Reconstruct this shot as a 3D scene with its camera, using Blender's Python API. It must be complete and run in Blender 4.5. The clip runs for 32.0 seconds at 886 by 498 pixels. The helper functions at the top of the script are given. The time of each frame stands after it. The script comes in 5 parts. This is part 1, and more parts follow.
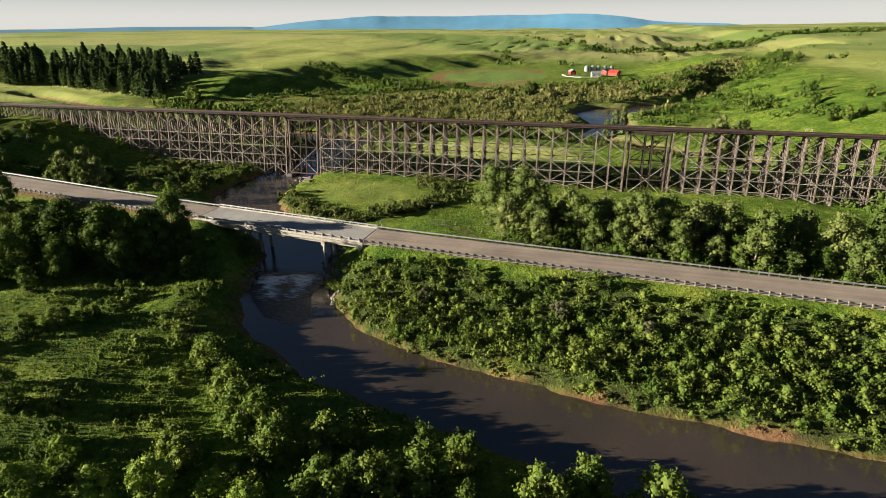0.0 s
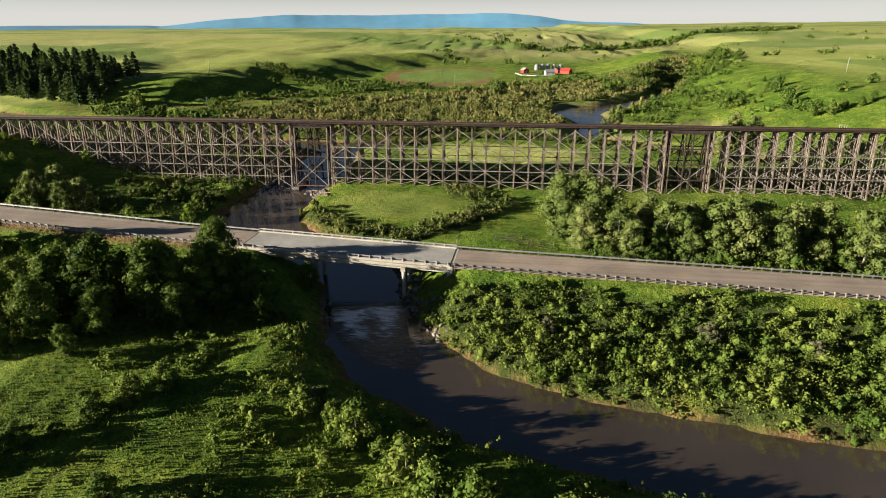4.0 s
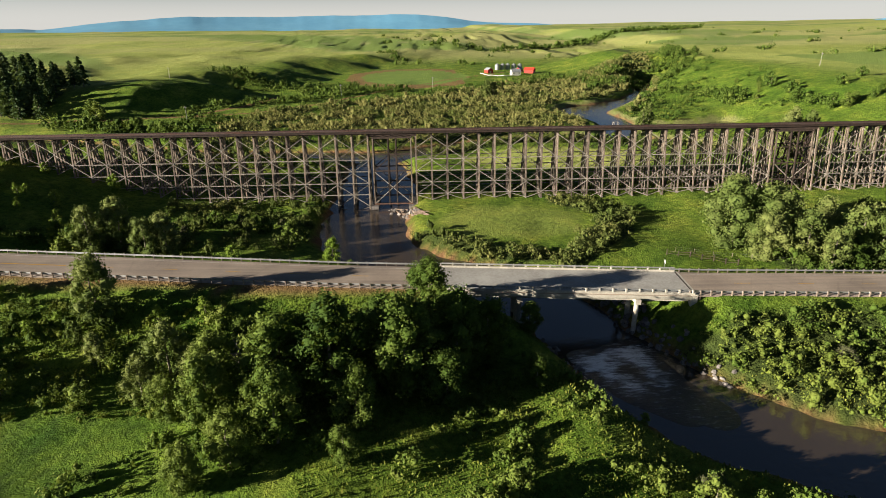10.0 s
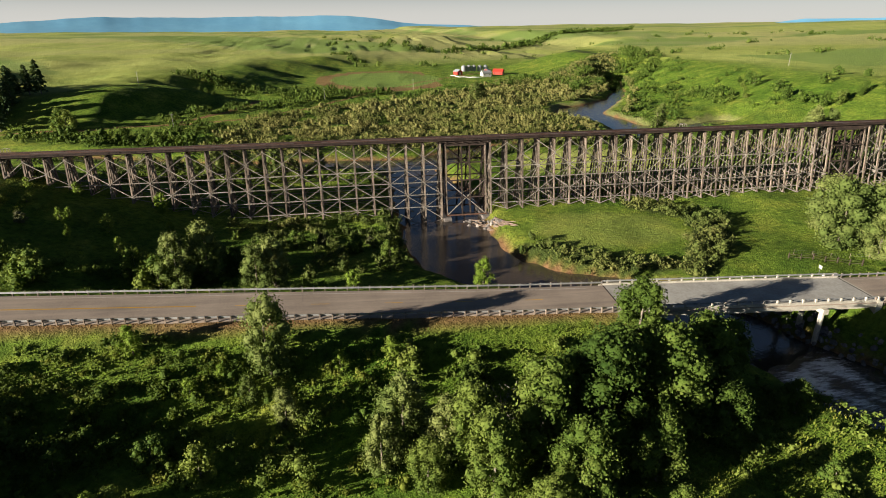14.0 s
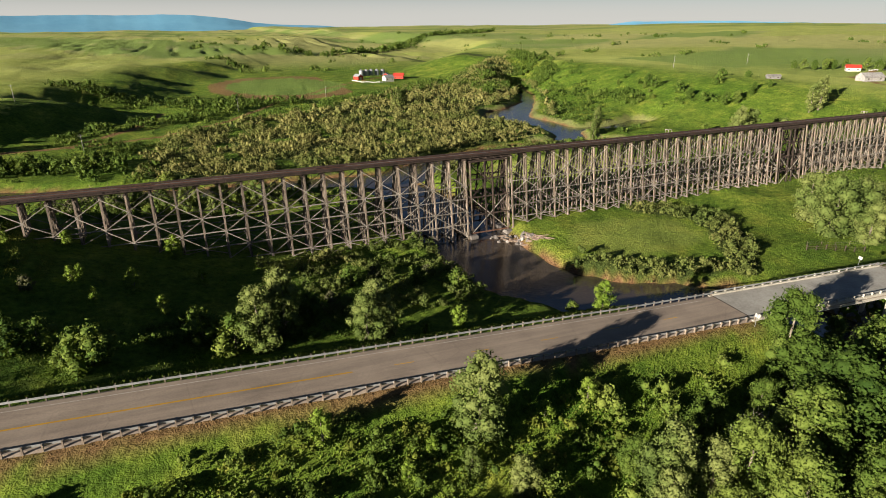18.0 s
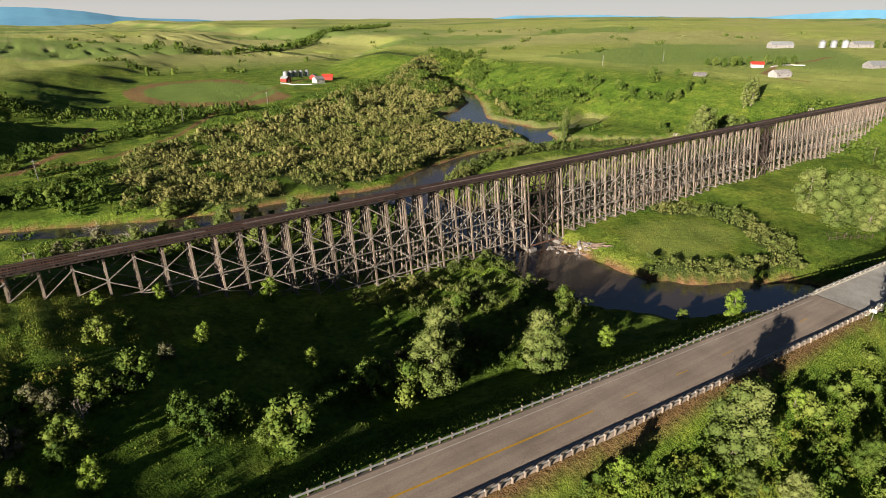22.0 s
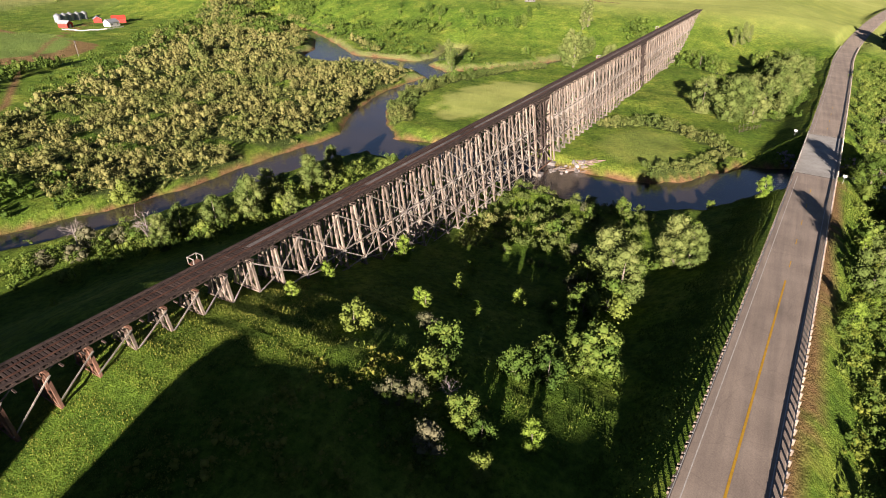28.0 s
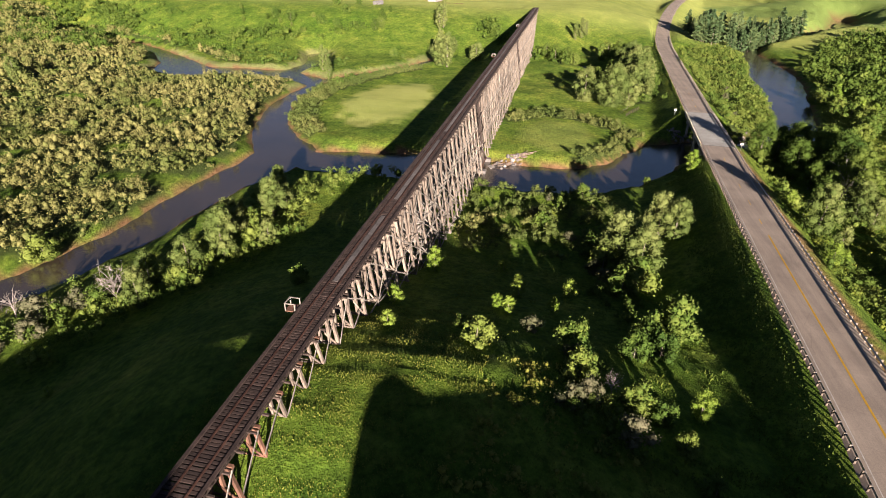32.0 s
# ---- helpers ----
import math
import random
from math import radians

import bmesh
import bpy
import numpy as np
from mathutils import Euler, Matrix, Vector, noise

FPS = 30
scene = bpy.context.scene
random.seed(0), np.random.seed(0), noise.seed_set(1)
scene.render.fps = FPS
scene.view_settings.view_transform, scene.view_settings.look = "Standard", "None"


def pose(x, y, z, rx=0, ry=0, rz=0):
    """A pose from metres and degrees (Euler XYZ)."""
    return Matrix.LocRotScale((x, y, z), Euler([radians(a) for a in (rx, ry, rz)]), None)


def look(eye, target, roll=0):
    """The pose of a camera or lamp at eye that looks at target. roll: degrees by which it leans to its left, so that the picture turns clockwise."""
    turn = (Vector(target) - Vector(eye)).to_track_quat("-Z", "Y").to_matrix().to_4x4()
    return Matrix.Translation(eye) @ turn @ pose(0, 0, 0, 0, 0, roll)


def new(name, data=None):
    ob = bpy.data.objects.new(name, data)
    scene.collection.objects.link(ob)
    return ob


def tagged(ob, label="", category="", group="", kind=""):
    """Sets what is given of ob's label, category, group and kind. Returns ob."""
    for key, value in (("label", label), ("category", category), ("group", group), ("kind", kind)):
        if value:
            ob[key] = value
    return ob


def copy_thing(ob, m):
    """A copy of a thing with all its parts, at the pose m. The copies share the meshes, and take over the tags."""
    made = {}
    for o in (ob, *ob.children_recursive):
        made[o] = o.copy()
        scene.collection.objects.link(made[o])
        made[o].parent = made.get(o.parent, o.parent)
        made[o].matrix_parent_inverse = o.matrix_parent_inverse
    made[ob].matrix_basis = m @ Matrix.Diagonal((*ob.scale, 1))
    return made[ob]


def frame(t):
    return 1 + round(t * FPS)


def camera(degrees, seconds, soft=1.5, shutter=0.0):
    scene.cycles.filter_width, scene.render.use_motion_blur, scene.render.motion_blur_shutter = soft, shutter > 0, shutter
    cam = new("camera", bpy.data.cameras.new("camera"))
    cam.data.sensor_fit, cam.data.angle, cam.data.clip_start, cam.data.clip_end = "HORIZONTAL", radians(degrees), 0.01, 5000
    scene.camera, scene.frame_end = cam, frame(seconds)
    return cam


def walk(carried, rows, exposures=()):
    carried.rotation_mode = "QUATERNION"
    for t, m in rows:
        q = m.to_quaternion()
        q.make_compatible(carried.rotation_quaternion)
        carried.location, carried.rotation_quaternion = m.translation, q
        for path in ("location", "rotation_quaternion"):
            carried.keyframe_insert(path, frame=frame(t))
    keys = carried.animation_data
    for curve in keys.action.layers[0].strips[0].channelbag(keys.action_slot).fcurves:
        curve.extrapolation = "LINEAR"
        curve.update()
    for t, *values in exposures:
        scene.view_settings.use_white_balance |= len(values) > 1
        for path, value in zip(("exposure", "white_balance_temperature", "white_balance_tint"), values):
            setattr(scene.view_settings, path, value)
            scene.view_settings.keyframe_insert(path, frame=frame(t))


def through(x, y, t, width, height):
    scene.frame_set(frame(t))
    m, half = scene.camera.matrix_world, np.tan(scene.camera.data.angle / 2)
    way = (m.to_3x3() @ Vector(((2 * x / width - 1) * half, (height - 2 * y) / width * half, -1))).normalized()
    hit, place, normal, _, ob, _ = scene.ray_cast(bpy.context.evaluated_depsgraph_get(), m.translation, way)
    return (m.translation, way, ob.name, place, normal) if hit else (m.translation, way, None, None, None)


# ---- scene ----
cam = camera(76.8, 32.0, soft=0.95)
METRES, EYE, TILT, LEAN, TURN = 347.7, 57.3, -22.4, 0.35, 14.5
ROWS = [
    (0.0, 0.0, 0.0, 0.0, 0.0, 0.0, -0.0),
    (0.5, -0.0133, 0.0053, 0.002, -1.06, -0.03, 0.39),
    (1.0, -0.0266, 0.0109, 0.004, -2.12, -0.06, 0.81),
    (1.5, -0.0397, 0.0168, 0.006, -3.18, -0.09, 1.23),
    (2.0, -0.0526, 0.0229, 0.0081, -4.2, -0.12, 1.64),
    (2.5, -0.0655, 0.0293, 0.0102, -5.2, -0.17, 2.02),
    (3.0, -0.0783, 0.0359, 0.0124, -6.11, -0.2, 2.38),
    (3.5, -0.0911, 0.0425, 0.0146, -6.9, -0.24, 2.7),
    (5.5, -0.1431, 0.0701, 0.0234, -9.81, -0.29, 3.78),
    (6.0, -0.1559, 0.0771, 0.0258, -10.83, -0.37, 4.24),
    (6.5, -0.1689, 0.0843, 0.0282, -12.09, -0.48, 4.76),
    (7.0, -0.181, 0.0913, 0.0305, -13.35, -0.59, 5.28),
    (7.5, -0.1942, 0.0988, 0.0332, -14.51, -0.69, 5.74),
    (8.0, -0.207, 0.1068, 0.0356, -15.25, -0.71, 6.09),
    (8.5, -0.2201, 0.1144, 0.0384, -15.66, -0.76, 6.27),
    (9.0, -0.233, 0.1224, 0.0413, -15.91, -0.78, 6.44),
    (9.5, -0.246, 0.1299, 0.0445, -16.05, -0.83, 6.53),
    (10.0, -0.259, 0.1375, 0.0475, -16.18, -0.85, 6.65),
    (10.5, -0.272, 0.1453, 0.0506, -16.65, -0.9, 6.84),
    (11.0, -0.285, 0.1532, 0.0537, -17.42, -0.98, 7.15),
    (11.5, -0.298, 0.1612, 0.0569, -18.28, -1.08, 7.46),
    (12.0, -0.311, 0.1694, 0.0601, -19.16, -1.18, 7.78),
    (12.5, -0.3241, 0.1779, 0.0633, -20.06, -1.28, 8.07),
    (13.0, -0.3372, 0.1863, 0.0666, -20.98, -1.39, 8.36),
    (13.5, -0.3502, 0.195, 0.0699, -21.96, -1.5, 8.66),
    (14.0, -0.363, 0.2039, 0.0733, -22.96, -1.63, 9.02),
    (14.5, -0.3758, 0.2129, 0.0768, -23.99, -1.77, 9.4),
    (16.5, -0.4263, 0.2498, 0.0941, -29.89, -2.85, 11.28),
    (17.0, -0.4384, 0.2594, 0.1002, -32.21, -3.33, 12.03),
    (17.5, -0.4502, 0.2692, 0.1066, -34.6, -3.84, 12.75),
    (18.0, -0.4618, 0.2791, 0.1135, -36.55, -4.24, 13.32),
    (18.5, -0.4737, 0.2894, 0.1204, -37.86, -4.5, 13.58),
    (19.0, -0.4851, 0.2993, 0.1279, -38.8, -4.72, 13.95),
    (19.5, -0.4966, 0.3093, 0.1351, -39.99, -4.99, 14.33),
    (20.0, -0.5077, 0.3194, 0.1425, -41.83, -5.44, 14.87),
    (20.5, -0.5184, 0.3299, 0.15, -44.22, -6.06, 15.57),
    (21.0, -0.5291, 0.3412, 0.156, -46.15, -6.56, 16.03),
    (21.5, -0.5398, 0.3529, 0.1609, -47.3, -7.06, 16.34),
    (22.0, -0.5505, 0.3653, 0.1657, -47.77, -7.74, 16.44),
    (22.5, -0.5607, 0.3775, 0.1708, -47.76, -8.53, 16.52),
    (23.0, -0.5712, 0.3897, 0.1761, -47.75, -9.44, 16.59),
    (23.5, -0.5819, 0.4018, 0.1811, -47.77, -10.34, 16.62),
    (24.0, -0.5922, 0.414, 0.1864, -48.15, -11.38, 16.74),
    (24.5, -0.6024, 0.4263, 0.1916, -49.56, -12.69, 17.1),
    (25.0, -0.6119, 0.439, 0.1971, -51.96, -14.32, 17.64),
    (25.5, -0.6206, 0.4521, 0.2028, -54.87, -15.86, 18.26),
    (27.5, -0.6474, 0.5077, 0.2265, -68.74, -20.71, 20.57),
    (28.0, -0.6516, 0.5215, 0.2322, -72.34, -21.96, 20.92),
    (28.5, -0.655, 0.5347, 0.2376, -75.72, -23.11, 21.2),
    (29.0, -0.6575, 0.5475, 0.2428, -78.77, -24.17, 21.41),
    (29.5, -0.6593, 0.5599, 0.2479, -81.6, -25.17, 21.56),
    (30.0, -0.6607, 0.5723, 0.253, -84.22, -26.12, 21.63),
    (30.5, -0.6613, 0.5845, 0.258, -86.73, -27.04, 21.67),
    (31.0, -0.6614, 0.5967, 0.263, -89.02, -27.87, 21.67),
    (31.5, -0.6611, 0.6089, 0.268, -90.85, -28.54, 21.68),
    (32.0, -0.6603, 0.6212, 0.2731, -92.42, -29.12, 21.67),
]
walk(cam, [(t, pose(114.3, -198.8, EYE, TILT, LEAN, TURN) @ pose(METRES * x, METRES * y, METRES * z, 90 + pitch, roll, yaw)) for t, x, y, z, yaw, pitch, roll in ROWS], [(0.0, 1.6, 6500, 10), (10.0, 1.5, 6500, 10), (20.0, 1.34, 6550, 10), (22.0, 1.36, 6500, 13), (24.0, 1.62, 6480, 17), (28.0, 1.76, 6430, 21), (32.0, 1.78, 6430, 21)])


# ---- light ----
SUN_EL, SUN_AZ = 13.0, 252.0
world = bpy.data.worlds.new("sky")
scene.world = world
world.use_nodes = True
wn = world.node_tree.nodes
sky = wn.new("ShaderNodeTexSky")
sky.sky_type, sky.sun_disc = "NISHITA", False
sky.sun_elevation, sky.sun_rotation = radians(SUN_EL), radians(SUN_AZ)
sky.air_density, sky.dust_density, sky.ozone_density = 0.55, 0.05, 1.0
# pale haze lies all round the horizon
wl = world.node_tree.links
dim = wn.new("ShaderNodeVectorMath")
dim.operation = "SCALE"
dim.inputs["Scale"].default_value = 0.021
wl.new(sky.outputs[0], dim.inputs[0])
axis = wn.new("ShaderNodeSeparateXYZ")
wl.new(wn.new("ShaderNodeTexCoord").outputs["Generated"], axis.inputs[0])
haze = wn.new("ShaderNodeMapRange")
haze.interpolation_type = "SMOOTHSTEP"
haze.inputs["From Min"].default_value, haze.inputs["From Max"].default_value = 0.0, 0.075
haze.inputs["To Min"].default_value, haze.inputs["To Max"].default_value = 0.92, 0.0
wl.new(axis.outputs["Z"], haze.inputs["Value"])
blend = wn.new("ShaderNodeMix")
blend.data_type = "RGBA"
blend.inputs[7].default_value = (0.25, 0.246, 0.232, 1)
wl.new(haze.outputs[0], blend.inputs[0])
wl.new(dim.outputs[0], blend.inputs[6])
wl.new(blend.outputs[2], wn["Background"].inputs[0])
wn["Background"].inputs[1].default_value = 1.0
sun = new("sun", bpy.data.lights.new("sun", "SUN"))
sun.data.energy, sun.data.angle, sun.data.color = 5.5, radians(0.5), (1.0, 0.915, 0.77)
sun.matrix_world = look((-950, -310, 231), (0, 0, 0))


# ---- materials ----
def nodes_of(name):
    m = bpy.data.materials.new(name)
    m.use_nodes = True
    return m, m.node_tree.nodes, m.node_tree.links


def ramp(nd, lk, fac, stops):
    r = nd.new("ShaderNodeValToRGB")
    while len(r.color_ramp.elements) < len(stops):
        r.color_ramp.elements.new(0.5)
    for e, (p, c) in zip(r.color_ramp.elements, stops):
        e.position, e.color = p, (*c, 1)
    lk.new(fac, r.inputs[0])
    return r.outputs[0]


def noise_of(nd, lk, scale, detail=4.0, vec=None, rough=0.55):
    n = nd.new("ShaderNodeTexNoise")
    n.inputs["Scale"].default_value, n.inputs["Detail"].default_value = scale, detail
    n.inputs["Roughness"].default_value = rough
    if vec is None:
        vec = nd.new("ShaderNodeNewGeometry").outputs["Position"]
    lk.new(vec, n.inputs["Vector"])
    return n.outputs["Fac"]


def mixc(nd, lk, fac, a, b, kind="MIX"):
    m = nd.new("ShaderNodeMix")
    m.data_type, m.blend_type = "RGBA", kind
    for sock, v in ((m.inputs[0], fac), (m.inputs[6], a), (m.inputs[7], b)):
        if isinstance(v, bpy.types.NodeSocket):
            lk.new(v, sock)
        elif isinstance(v, tuple):
            sock.default_value = (*v, 1)
        else:
            sock.default_value = v
    return m.outputs[2]


def surface(name, dark, light, scale=1.0, rough=0.8, bump=0.3, metal=0.0, fine=8.0, per_object=0.15, stretch=None):
    """A plain weathered surface: two colours mixed by coarse and fine noise, a little different on every object."""
    m, nd, lk = nodes_of(name)
    b = nd["Principled BSDF"]
    geo = nd.new("ShaderNodeTexCoord").outputs["Object"]
    if stretch:
        mp = nd.new("ShaderNodeMapping")
        mp.inputs["Scale"].default_value = stretch
        lk.new(geo, mp.inputs["Vector"])
        geo = mp.outputs["Vector"]
    coarse, grain = noise_of(nd, lk, scale, 3, geo), noise_of(nd, lk, scale * fine, 5, geo, 0.7)
    ad = nd.new("ShaderNodeMath")
    ad.operation = "ADD"
    lk.new(coarse, ad.inputs[0])
    lk.new(grain, ad.inputs[1])
    half = nd.new("ShaderNodeMath")
    half.operation = "MULTIPLY"
    half.inputs[1].default_value = 0.5
    lk.new(ad.outputs[0], half.inputs[0])
    col = ramp(nd, lk, half.outputs[0], [(0.36, dark), (0.64, light)])
    if per_object:
        info = nd.new("ShaderNodeObjectInfo")
        mr = nd.new("ShaderNodeMapRange")
        mr.inputs["To Min"].default_value, mr.inputs["To Max"].default_value = 1 - per_object, 1 + per_object
        lk.new(info.outputs["Random"], mr.inputs["Value"])
        comb = nd.new("ShaderNodeCombineColor")
        for i in range(3):
            lk.new(mr.outputs[0], comb.inputs[i])
        col = mixc(nd, lk, 1.0, col, comb.outputs[0], "MULTIPLY")
    lk.new(col, b.inputs["Base Color"])
    b.inputs["Roughness"].default_value, b.inputs["Metallic"].default_value = rough, metal
    b.inputs["Specular IOR Level"].default_value = 0.3
    if bump:
        bp = nd.new("ShaderNodeBump")
        bp.inputs["Strength"].default_value, bp.inputs["Distance"].default_value = bump, 0.05
        lk.new(grain, bp.inputs["Height"])
        lk.new(bp.outputs[0], b.inputs["Normal"])
    return m


def foliage(name, dark, mid, light, through=0.2, patch=0.08):
    """Leaves: the tint changes from leaf to leaf, from plant to plant and in wide patches; some light goes through."""
    m, nd, lk = nodes_of(name)
    b, out = nd["Principled BSDF"], nd["Material Output"]
    geo = nd.new("ShaderNodeNewGeometry")
    info = nd.new("ShaderNodeObjectInfo")
    big = noise_of(nd, lk, patch, 3, geo.outputs["Position"])
    s = nd.new("ShaderNodeMath")
    s.operation = "MULTIPLY_ADD"
    s.inputs[1].default_value = 0.42
    mott = mixc(nd, lk, 0.55, geo.outputs["Random Per Island"], noise_of(nd, lk, 3.2, 3, geo.outputs["Position"], 0.8))
    lk.new(mott, s.inputs[0])
    lk.new(big, s.inputs[2])
    s2 = nd.new("ShaderNodeMath")
    s2.operation = "MULTIPLY_ADD"
    s2.inputs[1].default_value = 0.26
    lk.new(info.outputs["Random"], s2.inputs[0])
    lk.new(s.outputs[0], s2.inputs[2])
    col = ramp(nd, lk, s2.outputs[0], [(0.42, dark), (0.78, mid), (1.0, light)])
    lk.new(col, b.inputs["Base Color"])
    b.inputs["Roughness"].default_value = 0.8
    b.inputs["Specular IOR Level"].default_value = 0.1
    bp = nd.new("ShaderNodeBump")
    bp.inputs["Strength"].default_value, bp.inputs["Distance"].default_value = 0.6, 0.3
    lk.new(noise_of(nd, lk, 2.6, 3, geo.outputs["Position"], 0.7), bp.inputs["Height"])
    lk.new(bp.outputs[0], b.inputs["Normal"])
    tr = nd.new("ShaderNodeBsdfTranslucent")
    warm = mixc(nd, lk, 0.35, col, (0.25, 0.32, 0.03))
    lk.new(warm, tr.inputs["Color"])
    ms = nd.new("ShaderNodeMixShader")
    ms.inputs[0].default_value = through
    lk.new(b.outputs[0], ms.inputs[1])
    lk.new(tr.outputs[0], ms.inputs[2])
    lk.new(ms.outputs[0], out.inputs["Surface"])
    return m


M_TIMBER = surface("weathered_timber", (0.1, 0.084, 0.068), (0.34, 0.3, 0.255), 0.8, 0.85, 0.4, per_object=0.3, stretch=(1, 1, 0.25))
M_CREOSOTE = surface("dark_timber", (0.02, 0.014, 0.011), (0.068, 0.046, 0.036), 0.7, 0.85, 0.4, per_object=0.25)
M_REDTIMBER = surface("red_brown_timber", (0.075, 0.037, 0.024), (0.21, 0.105, 0.068), 0.8, 0.85, 0.4, per_object=0.25, stretch=(1, 1, 0.3))
M_PLANK = surface("grey_plank", (0.13, 0.12, 0.115), (0.3, 0.28, 0.27), 0.6, 0.85, 0.3, per_object=0.3)
M_TIE = surface("brown_tie_timber", (0.02, 0.013, 0.011), (0.066, 0.042, 0.034), 0.7, 0.85, 0.4, per_object=0.35)
M_WALK = surface("dark_grey_plank", (0.07, 0.06, 0.055), (0.17, 0.15, 0.14), 0.6, 0.85, 0.3, per_object=0.3)
M_POST = surface("dark_weathered_timber", (0.062, 0.046, 0.035), (0.26, 0.205, 0.158), 0.8, 0.85, 0.4, per_object=0.35, stretch=(1, 1, 0.25))
M_RAIL = surface("rusty_rail", (0.05, 0.026, 0.02), (0.13, 0.065, 0.045), 1.0, 0.6, 0.2, 0.5)
M_STEEL = surface("galvanised_steel", (0.2, 0.2, 0.2), (0.38, 0.38, 0.37), 0.6, 0.55, 0.1, 0.5)
M_CONCRETE = surface("concrete", (0.3, 0.27, 0.22), (0.52, 0.48, 0.4), 0.4, 0.85, 0.2)
M_DECK = surface("bridge_concrete", (0.3, 0.28, 0.25), (0.46, 0.44, 0.4), 0.25, 0.85, 0.15)
M_WHITE = surface("white_paint", (0.4, 0.38, 0.35), (0.58, 0.56, 0.52), 0.6, 0.6, 0.1)
M_RED = surface("red_paint", (0.32, 0.026, 0.018), (0.46, 0.05, 0.03), 0.4, 0.6, 0.1)
M_TIN = surface("grey_metal_sheet", (0.2, 0.205, 0.215), (0.36, 0.37, 0.38), 0.4, 0.6, 0.1, 0.3)
M_BARK = surface("grey_brown_bark", (0.09, 0.07, 0.05), (0.28, 0.24, 0.19), 1.5, 0.9, 0.5)
M_SNAG = surface("bleached_dead_wood", (0.16, 0.13, 0.11), (0.36, 0.31, 0.27), 1.5, 0.9, 0.4)
M_ROCK = surface("grey_rock", (0.08, 0.07, 0.065), (0.26, 0.23, 0.21), 0.9, 0.9, 0.5, per_object=0.35)
M_REDROCK = surface("pale_driftwood_rock", (0.09, 0.062, 0.045), (0.24, 0.175, 0.135), 0.9, 0.9, 0.5, per_object=0.35)
M_YELLOW = surface("worn_yellow_paint", (0.42, 0.22, 0.015), (0.62, 0.36, 0.03), 2.0, 0.7, 0.0)
M_LINE = surface("worn_white_paint", (0.28, 0.25, 0.22), (0.52, 0.49, 0.45), 2.0, 0.7, 0.0)
# the haze of distance is painted into this blue base colour
M_HAZY_MOUNT = surface("haze_blue_mountain", (0.085, 0.24, 0.38), (0.12, 0.3, 0.44), 0.002, 1.0, 0.0, fine=5)
L_COTTON = foliage("cottonwood_leaves", (0.024, 0.05, 0.008), (0.067, 0.106, 0.0168), (0.128, 0.165, 0.032), 0.2)
L_PALE = foliage("pale_cottonwood_leaves", (0.042, 0.07, 0.017), (0.096, 0.13, 0.031), (0.162, 0.184, 0.055), 0.2)
L_WILLOW = foliage("willow_leaves", (0.042, 0.074, 0.015), (0.108, 0.13, 0.033), (0.2, 0.188, 0.064), patch=0.05)
L_SHRUB = foliage("shrub_leaves", (0.026, 0.056, 0.0096), (0.072, 0.118, 0.0192), (0.155, 0.19, 0.0368), patch=0.12)
L_WEED = foliage("yellow_green_weeds", (0.06, 0.085, 0.0119), (0.13, 0.155, 0.0229), (0.22, 0.22, 0.0425), patch=0.1)
L_BRIGHT = foliage("bright_green_leaves", (0.06, 0.11, 0.0128), (0.12, 0.185, 0.0216), (0.19, 0.25, 0.04))
L_GREY = foliage("grey_green_leaves", (0.0375, 0.045, 0.0188), (0.0825, 0.0863, 0.0413), (0.1425, 0.1312, 0.075))
L_PINE = foliage("pine_needles", (0.028, 0.056, 0.0252), (0.0588, 0.098, 0.0378), (0.112, 0.147, 0.056), 0.1)
L_GRASS = foliage("grass_blades", (0.036, 0.066, 0.0088), (0.07, 0.108, 0.0144), (0.12, 0.15, 0.024), 0.15, 0.06)


def asphalt():
    m, nd, lk = nodes_of("worn_asphalt")
    b = nd["Principled BSDF"]
    pos = nd.new("ShaderNodeNewGeometry").outputs["Position"]
    c = ramp(nd, lk, noise_of(nd, lk, 0.15, 4, pos), [(0.3, (0.235, 0.185, 0.145)), (0.7, (0.345, 0.275, 0.215))])
    f = ramp(nd, lk, noise_of(nd, lk, 6.0, 4, pos), [(0.3, (0.8, 0.8, 0.8)), (0.7, (1.1, 1.1, 1.1))])
    c = mixc(nd, lk, 1.0, c, f, "MULTIPLY")
    along = nd.new("ShaderNodeMapping")
    along.inputs["Rotation"].default_value, along.inputs["Scale"].default_value = (0, 0, radians(3.6)), (0.03, 1.0, 1.0)
    lk.new(pos, along.inputs["Vector"])
    lanes = ramp(nd, lk, noise_of(nd, lk, 0.75, 4, along.outputs[0], 0.6), [(0.35, (0.78, 0.78, 0.79)), (0.65, (1.1, 1.09, 1.08))])
    c = mixc(nd, lk, 0.85, c, lanes, "MULTIPLY")
    crack = nd.new("ShaderNodeTexVoronoi")
    crack.feature = "DISTANCE_TO_EDGE"
    crack.inputs["Scale"].default_value = 0.12
    lk.new(pos, crack.inputs["Vector"])
    k = ramp(nd, lk, crack.outputs["Distance"], [(0.0, (0.45, 0.45, 0.45)), (0.012, (1, 1, 1))])
    c = mixc(nd, lk, 0.25, c, k, "MULTIPLY")
    lk.new(c, b.inputs["Base Color"])
    b.inputs["Roughness"].default_value = 0.8
    return m


